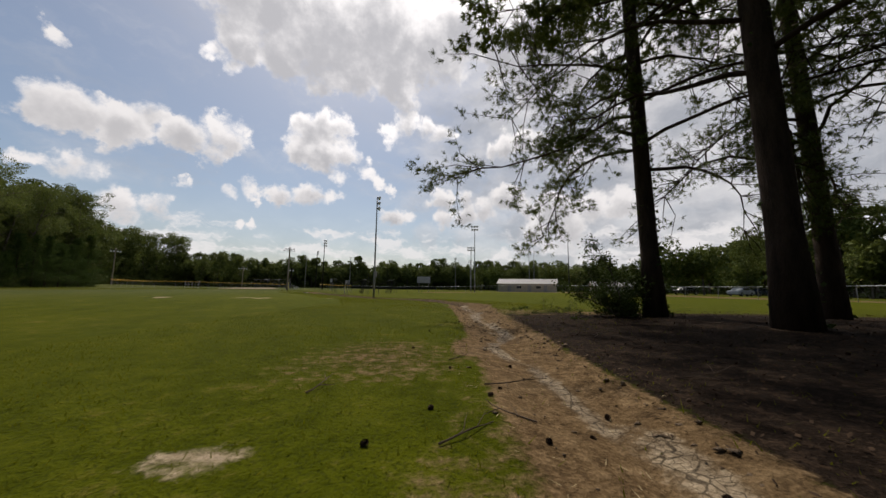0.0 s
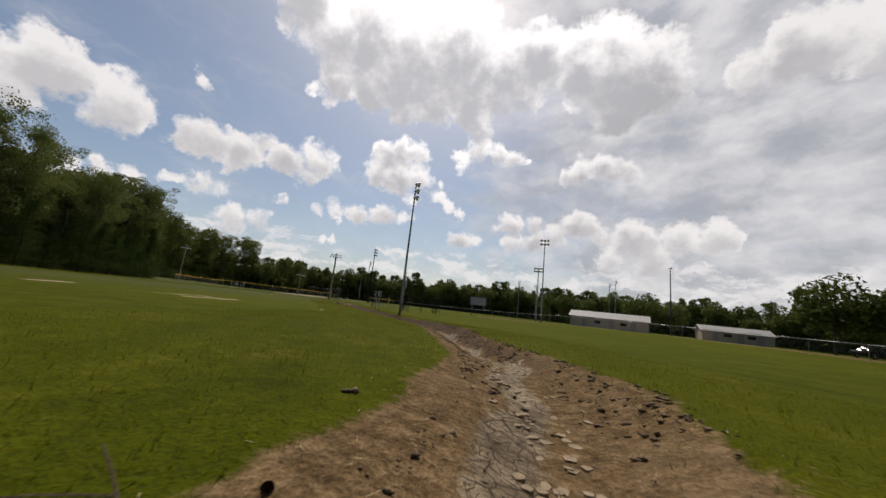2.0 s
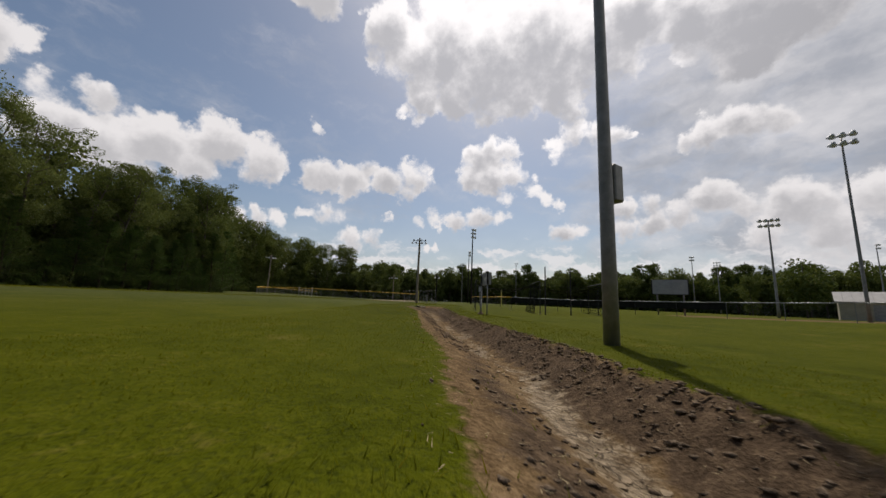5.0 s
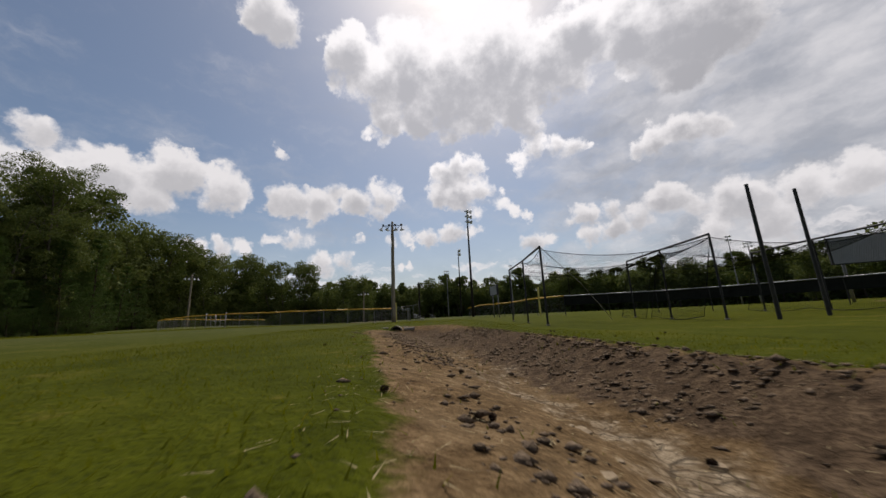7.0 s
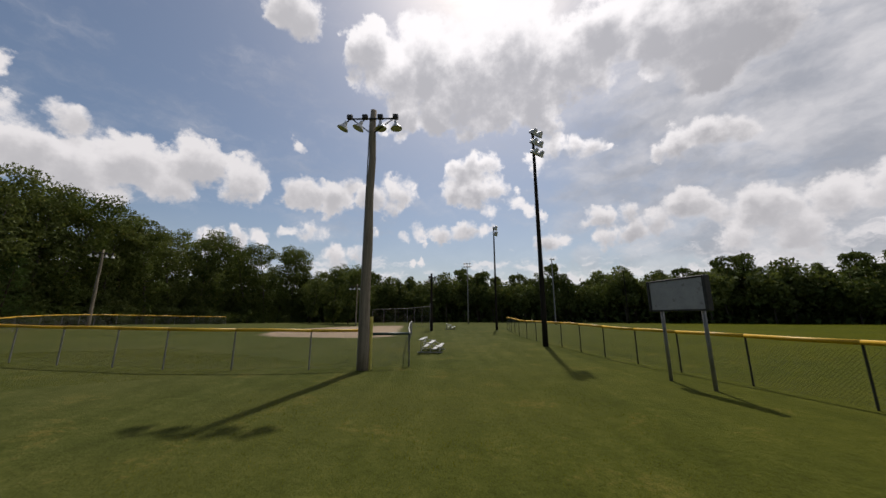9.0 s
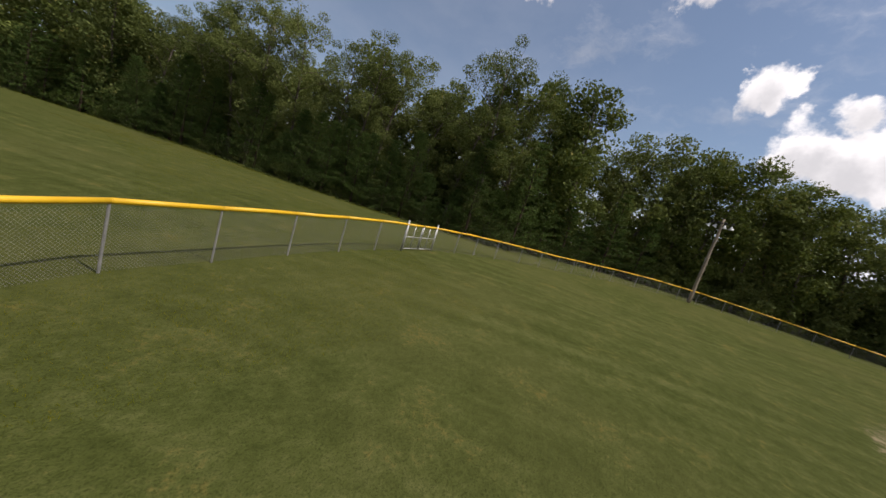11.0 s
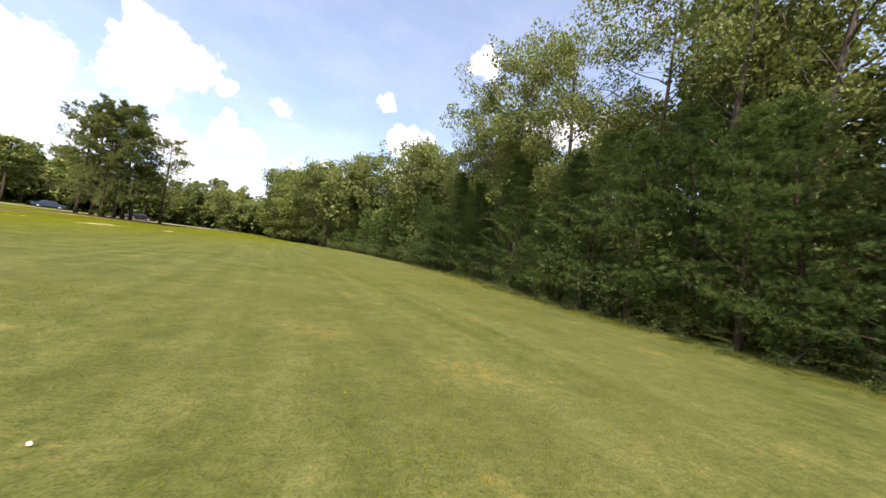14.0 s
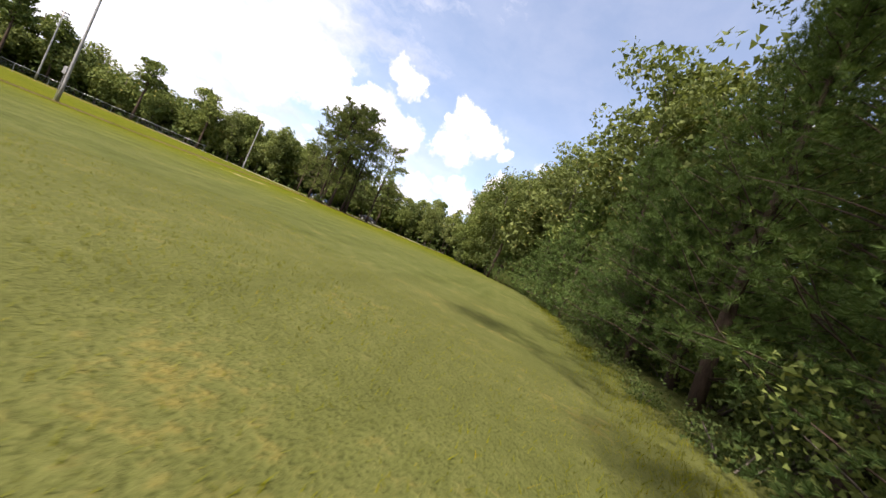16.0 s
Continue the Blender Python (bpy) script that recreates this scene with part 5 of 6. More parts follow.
def far_tree(seed, name, h, wide, base, count, leaf, leaf_mat, label, group, clumps=15, flat=1.0, wood_mat="bark_grey"):
    """A tree seen from far off: a tapered trunk, a few limbs, and a domed crown of leaf clumps."""
    rng = np.random.default_rng(seed)
    s = Shape()
    trunk = bent(rng, (0, 0, -0.15), (0, 0, 1), h * 0.9, 5, 0.03, 0.05)
    s.tube(trunk, np.linspace(h * 0.016, h * 0.004, len(trunk)), 5)
    d = rng.normal(size=(clumps, 3))
    d /= np.linalg.norm(d, axis=1, keepdims=True)
    half = (h - base) / 2
    c = d * np.array([wide * 0.62, wide * 0.62, half * 0.74]) * rng.uniform(0.55, 1.0, (clumps, 1)) + (0, 0, base + half)
    r = wide * 0.42 * rng.uniform(0.7, 1.15, clumps)
    for p in c[:8]:
        at = trunk[1] + (trunk[4] - trunk[1]) * min(1.0, max(0.0, (p[2] - wide * 0.5 - trunk[1][2]) / (h * 0.6)))
        s.tube([at, (at + p) / 2 + (0, 0, -0.1), p], (h * 0.006, h * 0.004, h * 0.002), 3, caps=False)
    pick = rng.integers(0, clumps, count)
    o = rng.normal(size=(count, 3))
    o /= np.linalg.norm(o, axis=1, keepdims=True)
    pts = c[pick] + o * (r[pick] * rng.uniform(0.45, 1.12, count) ** 0.7)[:, None] * np.array([1.1, 1.1, 0.8 * flat])
    pts[:, 2] = np.maximum(pts[:, 2], 0.2)
    return tree_thing(name, s, M[wood_mat], leaf_cards(rng, pts, leaf, o * 0.6, True), M[leaf_mat], label, "tree", group)


def tall_pine(seed, h, r0, label, tufts=1500, low=0.32, spread=3.6, needles=12, length=0.27, lean=(0, 0), group="", stub=False, width=0.011, ivy=False, limbs=40, far=False):
    """A tall pine: bare lower trunk with broken stubs, crooked limbs, and needle tufts in clumps."""
    rng = np.random.default_rng(seed)
    s = Shape()
    trunk = np.array([(lean[0] * k + 0.05 * math.sin(k * 7 + seed), lean[1] * k + 0.05 * math.cos(k * 5 + seed), h * k - (0.15 if k == 0 else 0)) for k in np.linspace(0, 1, 13)])
    rad = np.interp(np.linspace(0, 1, 13), [0, 0.04, 0.5, 1], [r0 * 1.35, r0, r0 * 0.72, r0 * 0.12])
    s.tube(trunk, rad, 6 if far else 16)
    tips, ways = [], []
    for i in range(limbs):
        k = low + (0.98 - low) * (i + rng.uniform(0, 0.8)) / limbs
        at = np.array([np.interp(k, np.linspace(0, 1, 13), trunk[:, c]) for c in range(3)])
        ang = i * 2.4 + rng.uniform(-0.6, 0.6)
        ln = spread * (0.6 + 0.5 * rng.random()) * np.interp(k, [low, 0.55, 0.85, 1], [0.95, 1.0, 0.8, 0.3])
        limb = bent(rng, at, (math.cos(ang), math.sin(ang), 0.15 + 0.45 * k), ln, 8, 0.17, (-0.75 if k < 0.4 else -0.35) if k < 0.6 else 0.2)
        bough = limb[::2] if far else limb
        s.tube(bough, np.linspace(r0 * 0.22 * (1.3 - k), r0 * 0.04, len(bough)), 3 if far else 6, caps=False)
        for q in range(3, 9):
            for _ in range(2 if q < 6 else 3):
                w = rng.normal(size=3) * 0.8 + (limb[q] - limb[q - 1]) / (np.linalg.norm(limb[q] - limb[q - 1]) + 1e-9)
                twig = bent(rng, limb[q], w, ln * 0.26, 4, 0.22, -0.1)
                if not far:
                    s.tube(twig[::2], np.linspace(0.015, 0.006, 3), 3, caps=False)
                for t in (2, 3, 3, 4, 4):
                    tips.append(twig[t])
                    ways.append((twig[t] - twig[t - 1]) / (np.linalg.norm(twig[t] - twig[t - 1]) + 1e-9))
    if stub:
        for k, ang, ln in ((0.25, 3.4, 0.55), (0.31, 2.6, 0.35), (0.20, 0.4, 0.3)):
            at = np.array([np.interp(k, np.linspace(0, 1, 13), trunk[:, c]) for c in range(3)])
            s.tube(bent(rng, at, (math.cos(ang), math.sin(ang), 0.15), ln, 3, 0.1), [0.07, 0.055, 0.05, 0.03], 6)
    tips, ways = np.array(tips), np.array(ways)
    pick = rng.permutation(len(tips)) if len(tips) <= tufts else rng.choice(len(tips), tufts, replace=False)
    more = rng.integers(0, len(tips), max(0, tufts - len(tips)))
    pick = np.concatenate([pick, more])
    c = tips[pick] + rng.normal(size=(len(pick), 3)) * ((0.05, 0.05, 0.05) if far else (0.13, 0.13, 0.08))
    leaves = needle_tufts(rng, c, ways[pick], length, needles, width, 0.75, 8.0)
    ob = tree_thing("pine_tree", s, M["bark_pine"], leaves, M["needle"], label, "tree", group)
    if ivy:
        n = 320
        k = rng.uniform(0.0, 0.34, n) ** 1.2
        ang = rng.normal(0.5, 0.8, n)
        base = np.stack([np.interp(k, np.linspace(0, 1, 13), trunk[:, q]) for q in range(3)], 1)
        rr = np.interp(k, np.linspace(0, 1, 13), rad) + rng.uniform(0.0, 0.07, n)
        pts = base + np.stack([np.cos(ang) * rr, np.sin(ang) * rr, np.zeros(n)], 1)
        pts[:, 2] = np.maximum(pts[:, 2], 0.1)
        vine = new("ivy", quick_mesh("ivy", *leaf_cards(rng, pts, 0.09), M["leaf_dark"]))
        vine.parent = ob
        vine["label"] = "ivy climbing the lower trunk"
    return ob


def young_pine(seed, h, spread, label, group, needles=7, length=0.24, step=0.52, width=0.024, per=3):
    """A young pine, clothed with tufted boughs almost to the ground."""
    rng = np.random.default_rng(seed)
    s = Shape()
    trunk = bent(rng, (0, 0, -0.1), (0, 0, 1), h, 8, 0.03, 0.05)
    s.tube(trunk, np.linspace(h * 0.014 + 0.02, 0.012, len(trunk)), 6)
    tips, ways = [], []
    z = h * 0.08
    i = 0
    while z < h * 0.97:
        for _ in range(5):
            ang = i * 2.4 + rng.uniform(-0.4, 0.4)
            i += 1
            k = z / h
            ln = spread * (1.02 - k) * (0.7 + 0.5 * rng.random()) + 0.2
            at = np.array([np.interp(k, np.linspace(0, 1, 9), trunk[:, c]) for c in range(3)])
            limb = bent(rng, at, (math.cos(ang), math.sin(ang), 0.12 + 0.5 * k), ln, 5, 0.12, 0.15)
            s.tube(limb, np.linspace(0.02, 0.006, len(limb)), 3, caps=False)
            for q in range(1, 6):
                for _ in range(per):
                    c = limb[q] + rng.normal(size=3) * np.array([0.22, 0.22, 0.05]) * (0.5 + ln * 0.28)
                    tips.append(c)
                    ways.append((limb[q] - limb[q - 1]) / np.linalg.norm(limb[q] - limb[q - 1]) + (0, 0, 0.3))
        z += step * (0.8 + 0.5 * rng.random())
    leaves = needle_tufts(rng, np.array(tips), np.array(ways), length, needles, width, 0.75)
    return tree_thing("young_pine", s, M["bark_pine"], leaves, M["needle_young"], label, "tree", group)


def bush(seed, h, spread, count, leaf, leaf_mat, label, group, category="bush", stems=7, hang=0.0, twiggy=True, lean=0.55, stout=1.0):
    rng = np.random.default_rng(seed)
    s = Shape()
    c, o = [], []
    for i in range(stems):
        ang = i * 2.4 + rng.uniform(-0.5, 0.5)
        stem = bent(rng, (rng.normal() * 0.06, rng.normal() * 0.06, -0.08), (math.cos(ang) * lean, math.sin(ang) * lean, 1), h * rng.uniform(0.65, 1.0), 6, 0.16, 0.0)
        s.tube(stem[::2], np.linspace(0.012 + h * 0.006, 0.005, 4) * stout, 4, caps=False)
        for q in range(1, 7):
            for _ in range(2):
                w = rng.normal(size=3)
                w[2] = abs(w[2]) * 0.5
                twig = bent(rng, stem[q], w, spread * 0.4, 3, 0.2)
                if twiggy:
                    s.tube(twig[::3], (0.007, 0.003), 3, caps=False)
                c += [twig[1], twig[2], twig[3]]
    c = np.array(c)
    pick = rng.integers(0, len(c), count)
    d = rng.normal(size=(count, 3))
    d /= np.linalg.norm(d, axis=1, keepdims=True)
    pts = c[pick] + d * (spread * 0.16 * rng.uniform(0.2, 1, count))[:, None]
    pts[:, 2] = np.maximum(pts[:, 2] - hang, 0.04)
    return tree_thing(category.replace(" ", "_"), s, M["bark_grey"], leaf_cards(rng, pts, leaf, d * 0.4, not twiggy), M[leaf_mat], label, category, group)


def plant(kinds, spots, seed):
    """Puts trees at the spots: the first of each kind is moved there, the others are copies."""
    rng = np.random.default_rng(seed)
    used = [False] * len(kinds)
    for n, (x, y) in enumerate(spots):
        i = int(rng.integers(0, len(kinds))) if n >= len(kinds) else n
        k = kinds[i]
        size = rng.uniform(0.86, 1.16)
        m = pose(x, y, on(x, y) - 0.03, rng.normal() * 1.5, rng.normal() * 1.5, rng.uniform(0, 360)) @ Matrix.Diagonal((size * rng.uniform(0.9, 1.1), size, size * rng.uniform(0.93, 1.08), 1))
        if used[i]:
            copy_thing(k, m).matrix_basis = m
        else:
            k.matrix_basis = m
            used[i] = True


def along(line, spacing, off, jitter, seed):
    """Spots beside a line, off metres to its left, with some scatter."""
    rng = np.random.default_rng(seed)
    out = []
    rest = 0.0
    for a, b in zip(line[:-1], line[1:]):
        a, b = np.array(a, float), np.array(b, float)
        d = b - a
        ln = np.linalg.norm(d)
        d /= ln
        k = rest
        while k < ln:
            p = a + d * k + np.array((-d[1], d[0])) * (off + rng.uniform(-jitter, jitter)) + d * rng.uniform(-jitter, jitter) * 0.6
            out.append((float(p[0]), float(p[1])))
            k += spacing * rng.uniform(0.75, 1.3)
        rest = k - ln
    return out


# the pines where the flight begins
PINES = [(4.32, 9.65, 17.5, .20, (-0.5, 0.2), 11, True, True, 4.9), (4.78, 7.05, 18.5, .23, (-0.5, 0.3), 12, False, True, 5.4), (8.3, 9.5, 17.0, .20, (-0.6, 0.1), 13, True, True, 4.6),
         (9.4, 6.2, 17.5, .25, (0.2, 0.0), 14, False, False, 4.4), (8.0, 2.4, 16.0, .24, (0.1, -0.2), 15, False, False, 4.4),
         (6.3, 2.6, 16.5, .22, (0.2, 0.1), 17, False, False, 4.6), (5.0, -2.0, 16.0, .23, (-0.2, 0.1), 18, False, False, 4.6)]
for x, y, h, r, lean, seed, stub, ivy, spread in PINES:
    p = tall_pine(seed, h, r, "tall old pine with dark trunk and tufted boughs" + (", ivy below" if ivy else ""), 13000 if seed < 13 else 6500, 0.20, spread, 18 if seed < 13 else 12, 0.14, lean, "pines at the ditch", stub, ivy=ivy, width=0.0065)
    p.matrix_basis = pose(x, y, on(x, y) - 0.03, 0, 0, 0)

b = bush(31, 1.85, 1.15, 12000, 0.05, "leaf_dark", "dense dark bush against the foot of a pine", "")
b.matrix_basis = pose(3.55, 9.8, on(3.55, 9.8))
for x, y, seed, h in ((2.6, 12.15, 32, 0.60), (3.45, 12.1, 33, 0.58), (1.85, 10.9, 34, 0.22), (2.5, 11.3, 35, 0.26), (6.6, 5.8, 36, 0.5), (2.2, 9.2, 37, 0.2), (3.0, 11.5, 38, 0.24), (1.5, 11.9, 39, 0.18), (3.9, 11.0, 40, 0.2), (1.9, 12.6, 41, 0.22), (2.9, 10.4, 42, 0.26), (1.4, 10.2, 43, 0.14), (4.6, 12.2, 44, 0.24), (2.2, 13.3, 45, 0.2), (3.5, 12.9, 46, 0.22)):
    s = bush(seed, h, 0.36 * h + 0.12, 330 if h > 0.55 else 220, 0.026, "leaf_mid" if seed < 34 else "leaf_dark", "thin leafy sapling growing in bare soil", "saplings", "sapling", 3 if h > 0.4 else 5, twiggy=False, lean=0.3, stout=0.45)
    s.matrix_basis = pose(x, y, on(x, y))

# the wood along the field, its edge from north to south
EDGE = [(-94, 124), (-92, 108), (-89, 96), (-86, 86), (-81, 76), (-73, 69), (-66, 66), (-62.7, 63.4), (-59.7, 59.1), (-56.5, 53.7), (-54.2, 48.5), (-52.4, 43), (-51.0, 37), (-48.6, 31), (-44.6, 22), (-40, 13.5), (-33.5, 4.5), (-26, -1), (-15, -7), (-6, -14), (2, -26)]
oaks = [hardwood(41, 16.0, 4.6, 26000, 0.14, "leaf_oak", 0.12, "tall hardwood tree at the edge of the wood", "wood edge trees", bare=0.3, fine=True, clump=0.19),
        hardwood(42, 17.2, 4.9, 26000, 0.14, "leaf_oak", 0.14, "tall hardwood tree with a ragged olive crown", "wood edge trees", bare=0.3, fine=True, clump=0.19),
        hardwood(44, 15.2, 4.2, 21000, 0.14, "leaf_oak", 0.2, "slender hardwood with thin foliage at the top", "wood edge trees", bare=0.3, fine=True, clump=0.19)]
plant(oaks, along(EDGE[6:15], 3.9, -4.6, 1.1, 1), 1)
oaks_far = [hardwood(47, 17.0, 5.0, 9500, 0.34, "leaf_oak", 0.08, "tall hardwood tree at the edge of the wood", "wood edge trees", bare=0.15, rich=False),
            hardwood(48, 18.0, 5.2, 9500, 0.34, "leaf_mid", 0.08, "tall green hardwood tree at the edge of the wood", "wood edge trees", bare=0.2, rich=False)]
plant(oaks_far, along(EDGE[:7], 3.6, -4.2, 1.1, 13) + along(EDGE[14:], 3.6, -4.2, 1.1, 14), 13)
fill = [hardwood(45, 14.2, 4.6, 6000, 0.42, "leaf_oak", 0.1, "olive green tree deeper in the wood", "inner wood trees", rich=False), hardwood(46, 15.2, 4.8, 6000, 0.42, "leaf_oak", 0.15, "tall tree deeper in the wood", "inner wood trees", bare=0.15, rich=False)]
plant(fill, along(EDGE, 5.4, -9.5, 1.6, 2) + along(EDGE[2:], 7.0, -15.0, 1.8, 22), 2)
young = [young_pine(51, 7.0, 2.4, "young pine with feathery boughs at the wood's edge", "young pines"), young_pine(52, 5.0, 2.1, "young pine with feathery boughs at the wood's edge", "young pines"),
         young_pine(53, 8.8, 2.6, "taller young pine at the wood's edge", "young pines")]
plant(young, along(EDGE[4:7], 2.1, -1.7, 0.7, 4) + along(EDGE[14:18], 2.1, -1.7, 0.7, 44), 4)
young_near = [young_pine(54, 6.6, 2.3, "young pine with layered feathery boughs to the ground", "young pines", 30, 0.115, 0.34, 0.004, 8), young_pine(55, 4.8, 2.0, "low young pine with layered feathery boughs", "young pines", 30, 0.115, 0.34, 0.004, 8),
              young_pine(56, 8.4, 2.5, "taller young pine with layered feathery boughs", "young pines", 30, 0.115, 0.38, 0.004, 8)]
plant(young_near, [p for p in along(EDGE[6:15], 1.9, -2.3, 0.7, 45) if math.hypot(p[0] + 53.9, p[1] - 37.6) > 1.4], 45)
under = [bush(61, 2.6, 2.2, 3600, 0.095, "leaf_dark", "dense dark green undergrowth bush below the trees", "undergrowth", twiggy=False), bush(62, 1.7, 1.9, 2900, 0.09, "leaf_dark", "low dark bush below the trees", "undergrowth", twiggy=False),
         bush(63, 2.0, 1.7, 2900, 0.09, "leaf_mid", "broad olive bush at the wood's edge", "undergrowth", twiggy=False)]
plant(under, along(EDGE[:8], 2.3, -1.8, 0.6, 5) + along(EDGE[14:18], 2.3, -1.8, 0.6, 56) + along(EDGE[7:15], 2.3, -2.7, 0.5, 57) + along(EDGE[3:], 3.4, -5.2, 0.8, 55), 5)
low = [bush(64, 0.5, 0.75, 800, 0.045, "leaf_dark", "low weeds along the mown edge of the wood", "edge weeds", "weeds", 4, twiggy=False), bush(65, 0.36, 0.65, 650, 0.04, "leaf_dark", "low weeds along the mown edge of the wood", "edge weeds", "weeds", 4, twiggy=False)]
plant(low, along(EDGE[6:17], 1.0, -1.0, 0.35, 6), 6)

# far trees all round
far_kinds = [far_tree(71, "tree", 11.0, 4.2, 1.0, 3000, 0.58, "leaf_oak", "round olive tree in the far belt", "far trees"), far_tree(72, "tree", 12.5, 4.2, 1.4, 3200, 0.58, "leaf_oak", "tall olive tree in the far belt", "far trees", 17),
             far_tree(73, "tree", 9.8, 4.6, 0.8, 3000, 0.58, "leaf_mid", "low broad tree in the far belt", "far trees")]
far_pines = [far_tree(74, "pine_tree", 13.4, 2.6, 4.6, 2300, 0.46, "needle", "far pine with a tufted top", "far pines", 20, 0.85, "bark_pine"), far_tree(75, "pine_tree", 14.6, 2.8, 5.4, 2400, 0.46, "needle", "tall far pine with an open crown", "far pines", 19, 0.8, "bark_pine")]
NORTH = [(-94, 124), (-78, 140), (-55, 150), (-25, 154), (10, 154), (45, 148), (72, 130), (84, 105)]
plant(far_kinds, along(NORTH, 4.4, 0, 2.0, 7) + along(NORTH, 4.4, 5.5, 2.0, 8), 7)
plant(far_pines, along(NORTH, 3.6, 2.5, 2.5, 9), 9)
EASTERN = [(84, 105), (75, 82), (67, 63), (66, 46), (60, 30), (47, 14), (37, 1), (31, -13), (24, -27), (14, -36), (2, -40)]
plant([copy_thing(k, pose(70, 40, 0)) for k in far_kinds], along(EASTERN, 4.6, 0, 2.0, 10) + along(EASTERN, 5.2, 6.0, 2.0, 11), 10)
plant([copy_thing(k, pose(70, 40, 0)) for k in far_pines], along(EASTERN, 3.8, 1.5, 2.5, 12), 12)


def thicket(line, off, depth, tall, count, size, seed, mat, label):
    """Uncountable foliage of a wood seen from far off: leaf sprays that fill a band beside a line."""
    rng = np.random.default_rng(seed)
    p = np.array(line, float)
    seg = np.hypot(*np.diff(p, axis=0).T)
    at = rng.uniform(0, seg.sum(), count)
    run = np.concatenate([[0], np.cumsum(seg)])
    x, y = np.interp(at, run, p[:, 0]), np.interp(at, run, p[:, 1])
    i = np.clip(np.searchsorted(run, at) - 1, 0, len(seg) - 1)
    d = np.diff(p, axis=0) / seg[:, None]
    o = off + np.sign(off) * depth * rng.random(count)
    x, y = x - d[i, 1] * o + rng.normal(0, 3.0, count), y + d[i, 0] * o + rng.normal(0, 3.0, count)
    top = tall * (0.72 + 0.28 * np.sin(at * 0.9 + 2 * np.sin(at * 0.23)) + 0.12 * np.sin(at * 2.7))
    z = lie(x, y) + top * rng.random(count) ** 1.15
    v, f = leaf_cards(rng, np.stack([x, y, z], 1), size, sharp=True)
    stuff("thicket", v, f, mat, label, "thicket")


def stuff(name, v, f, mat, label, category):
    ob = new(name, quick_mesh(name, v, f, M[mat]))
    return tagged(ob, label, category, kind="stuff")


thicket(NORTH, 2.0, 14.0, 10.0, 60000, 1.1, 25, "leaf_dark", "dark undergrowth filling the far northern wood")
thicket(EASTERN, 2.0, 14.0, 9.5, 50000, 1.1, 26, "leaf_dark", "dark undergrowth filling the far eastern wood")
thicket(EDGE, -13.0, 11.0, 9.0, 100000, 0.55, 27, "leaf_mid", "dark undergrowth deep in the wood beside the field")
thicket([(-112, 104)] + NORTH, 15.0, 24.0, 10.5, 26000, 2.2, 28, "leaf_dark", "dense dark foliage behind the far northern wood")
thicket(EASTERN, 15.0, 24.0, 9.0, 14000, 2.2, 29, "leaf_dark", "dense dark foliage behind the far eastern wood")
thicket([(-125, 150)] + EDGE, -18.0, 14.0, 10.0, 20000, 1.9, 30, "leaf_dark", "dense dark foliage at the back of the wood")
# a pale leaning tree with dead limbs at the wood's edge
def dead_limbed():
    rng = np.random.default_rng(96)
    s = Shape()
    trunk = np.array([(0, 0, -0.2), (-0.05, -0.1, 2.0), (-0.2, -0.15, 4.5), (-0.3, -0.3, 8), (-0.2, -0.6, 12), (-0.3, -0.9, 16)])
    s.tube(trunk, [0.24, 0.2, 0.17, 0.13, 0.09, 0.03], 12)
    ob = new("tree")
    tagged(ob, "pale-barked hardwood with bare dead limbs at the wood's edge", "tree")
    part("trunk", s, M["bark_pale"], ob, smooth=True)
    for at, way, ln, r in (((-0.1, -0.1, 2.6), (0.75, -0.75, 0.55), 3.6, 0.06), ((-0.2, -0.15, 4.2), (0.9, -0.5, 0.5), 3.0, 0.05), ((-0.25, -0.2, 6.0), (0.3, 0.9, 0.6), 3.0, 0.05), ((-0.25, -0.3, 8.2), (0.9, -0.1, 0.5), 3.2, 0.05)):
        limb = bent(rng, at, way, ln, 7, 0.12, -0.1)
        part("dead_limb", Shape().tube(limb, np.linspace(r, 0.012, len(limb)), 6).tube(bent(rng, limb[4], (way[0], -way[1], 0.4), 1.0, 4, 0.15), [0.02, 0.016, 0.012, 0.009, 0.006], 5), M["bark_pale"], ob, "bare dead limb")
    c = np.concatenate([trunk[3:] + rng.normal(size=(3, 3)) * 1.4 for _ in range(26)])
    pts = c[rng.integers(0, len(c), 5200)] + rng.normal(size=(5200, 3)) * 0.42
    crown = new("crown", quick_mesh("crown", *leaf_cards(rng, pts, 0.24), M["leaf_oak"]))
    crown.parent = ob
    ob.matrix_basis = pose(-54.9, 37.9, on(-54.9, 37.9))


M["bark_pale"] = plain("pale_bark", (0.16, 0.13, 0.10), (0.40, 0.35, 0.29), 4.0, 0.9, bump=0.6, stretch=(1.5, 1.5, 0.3))
dead_limbed()
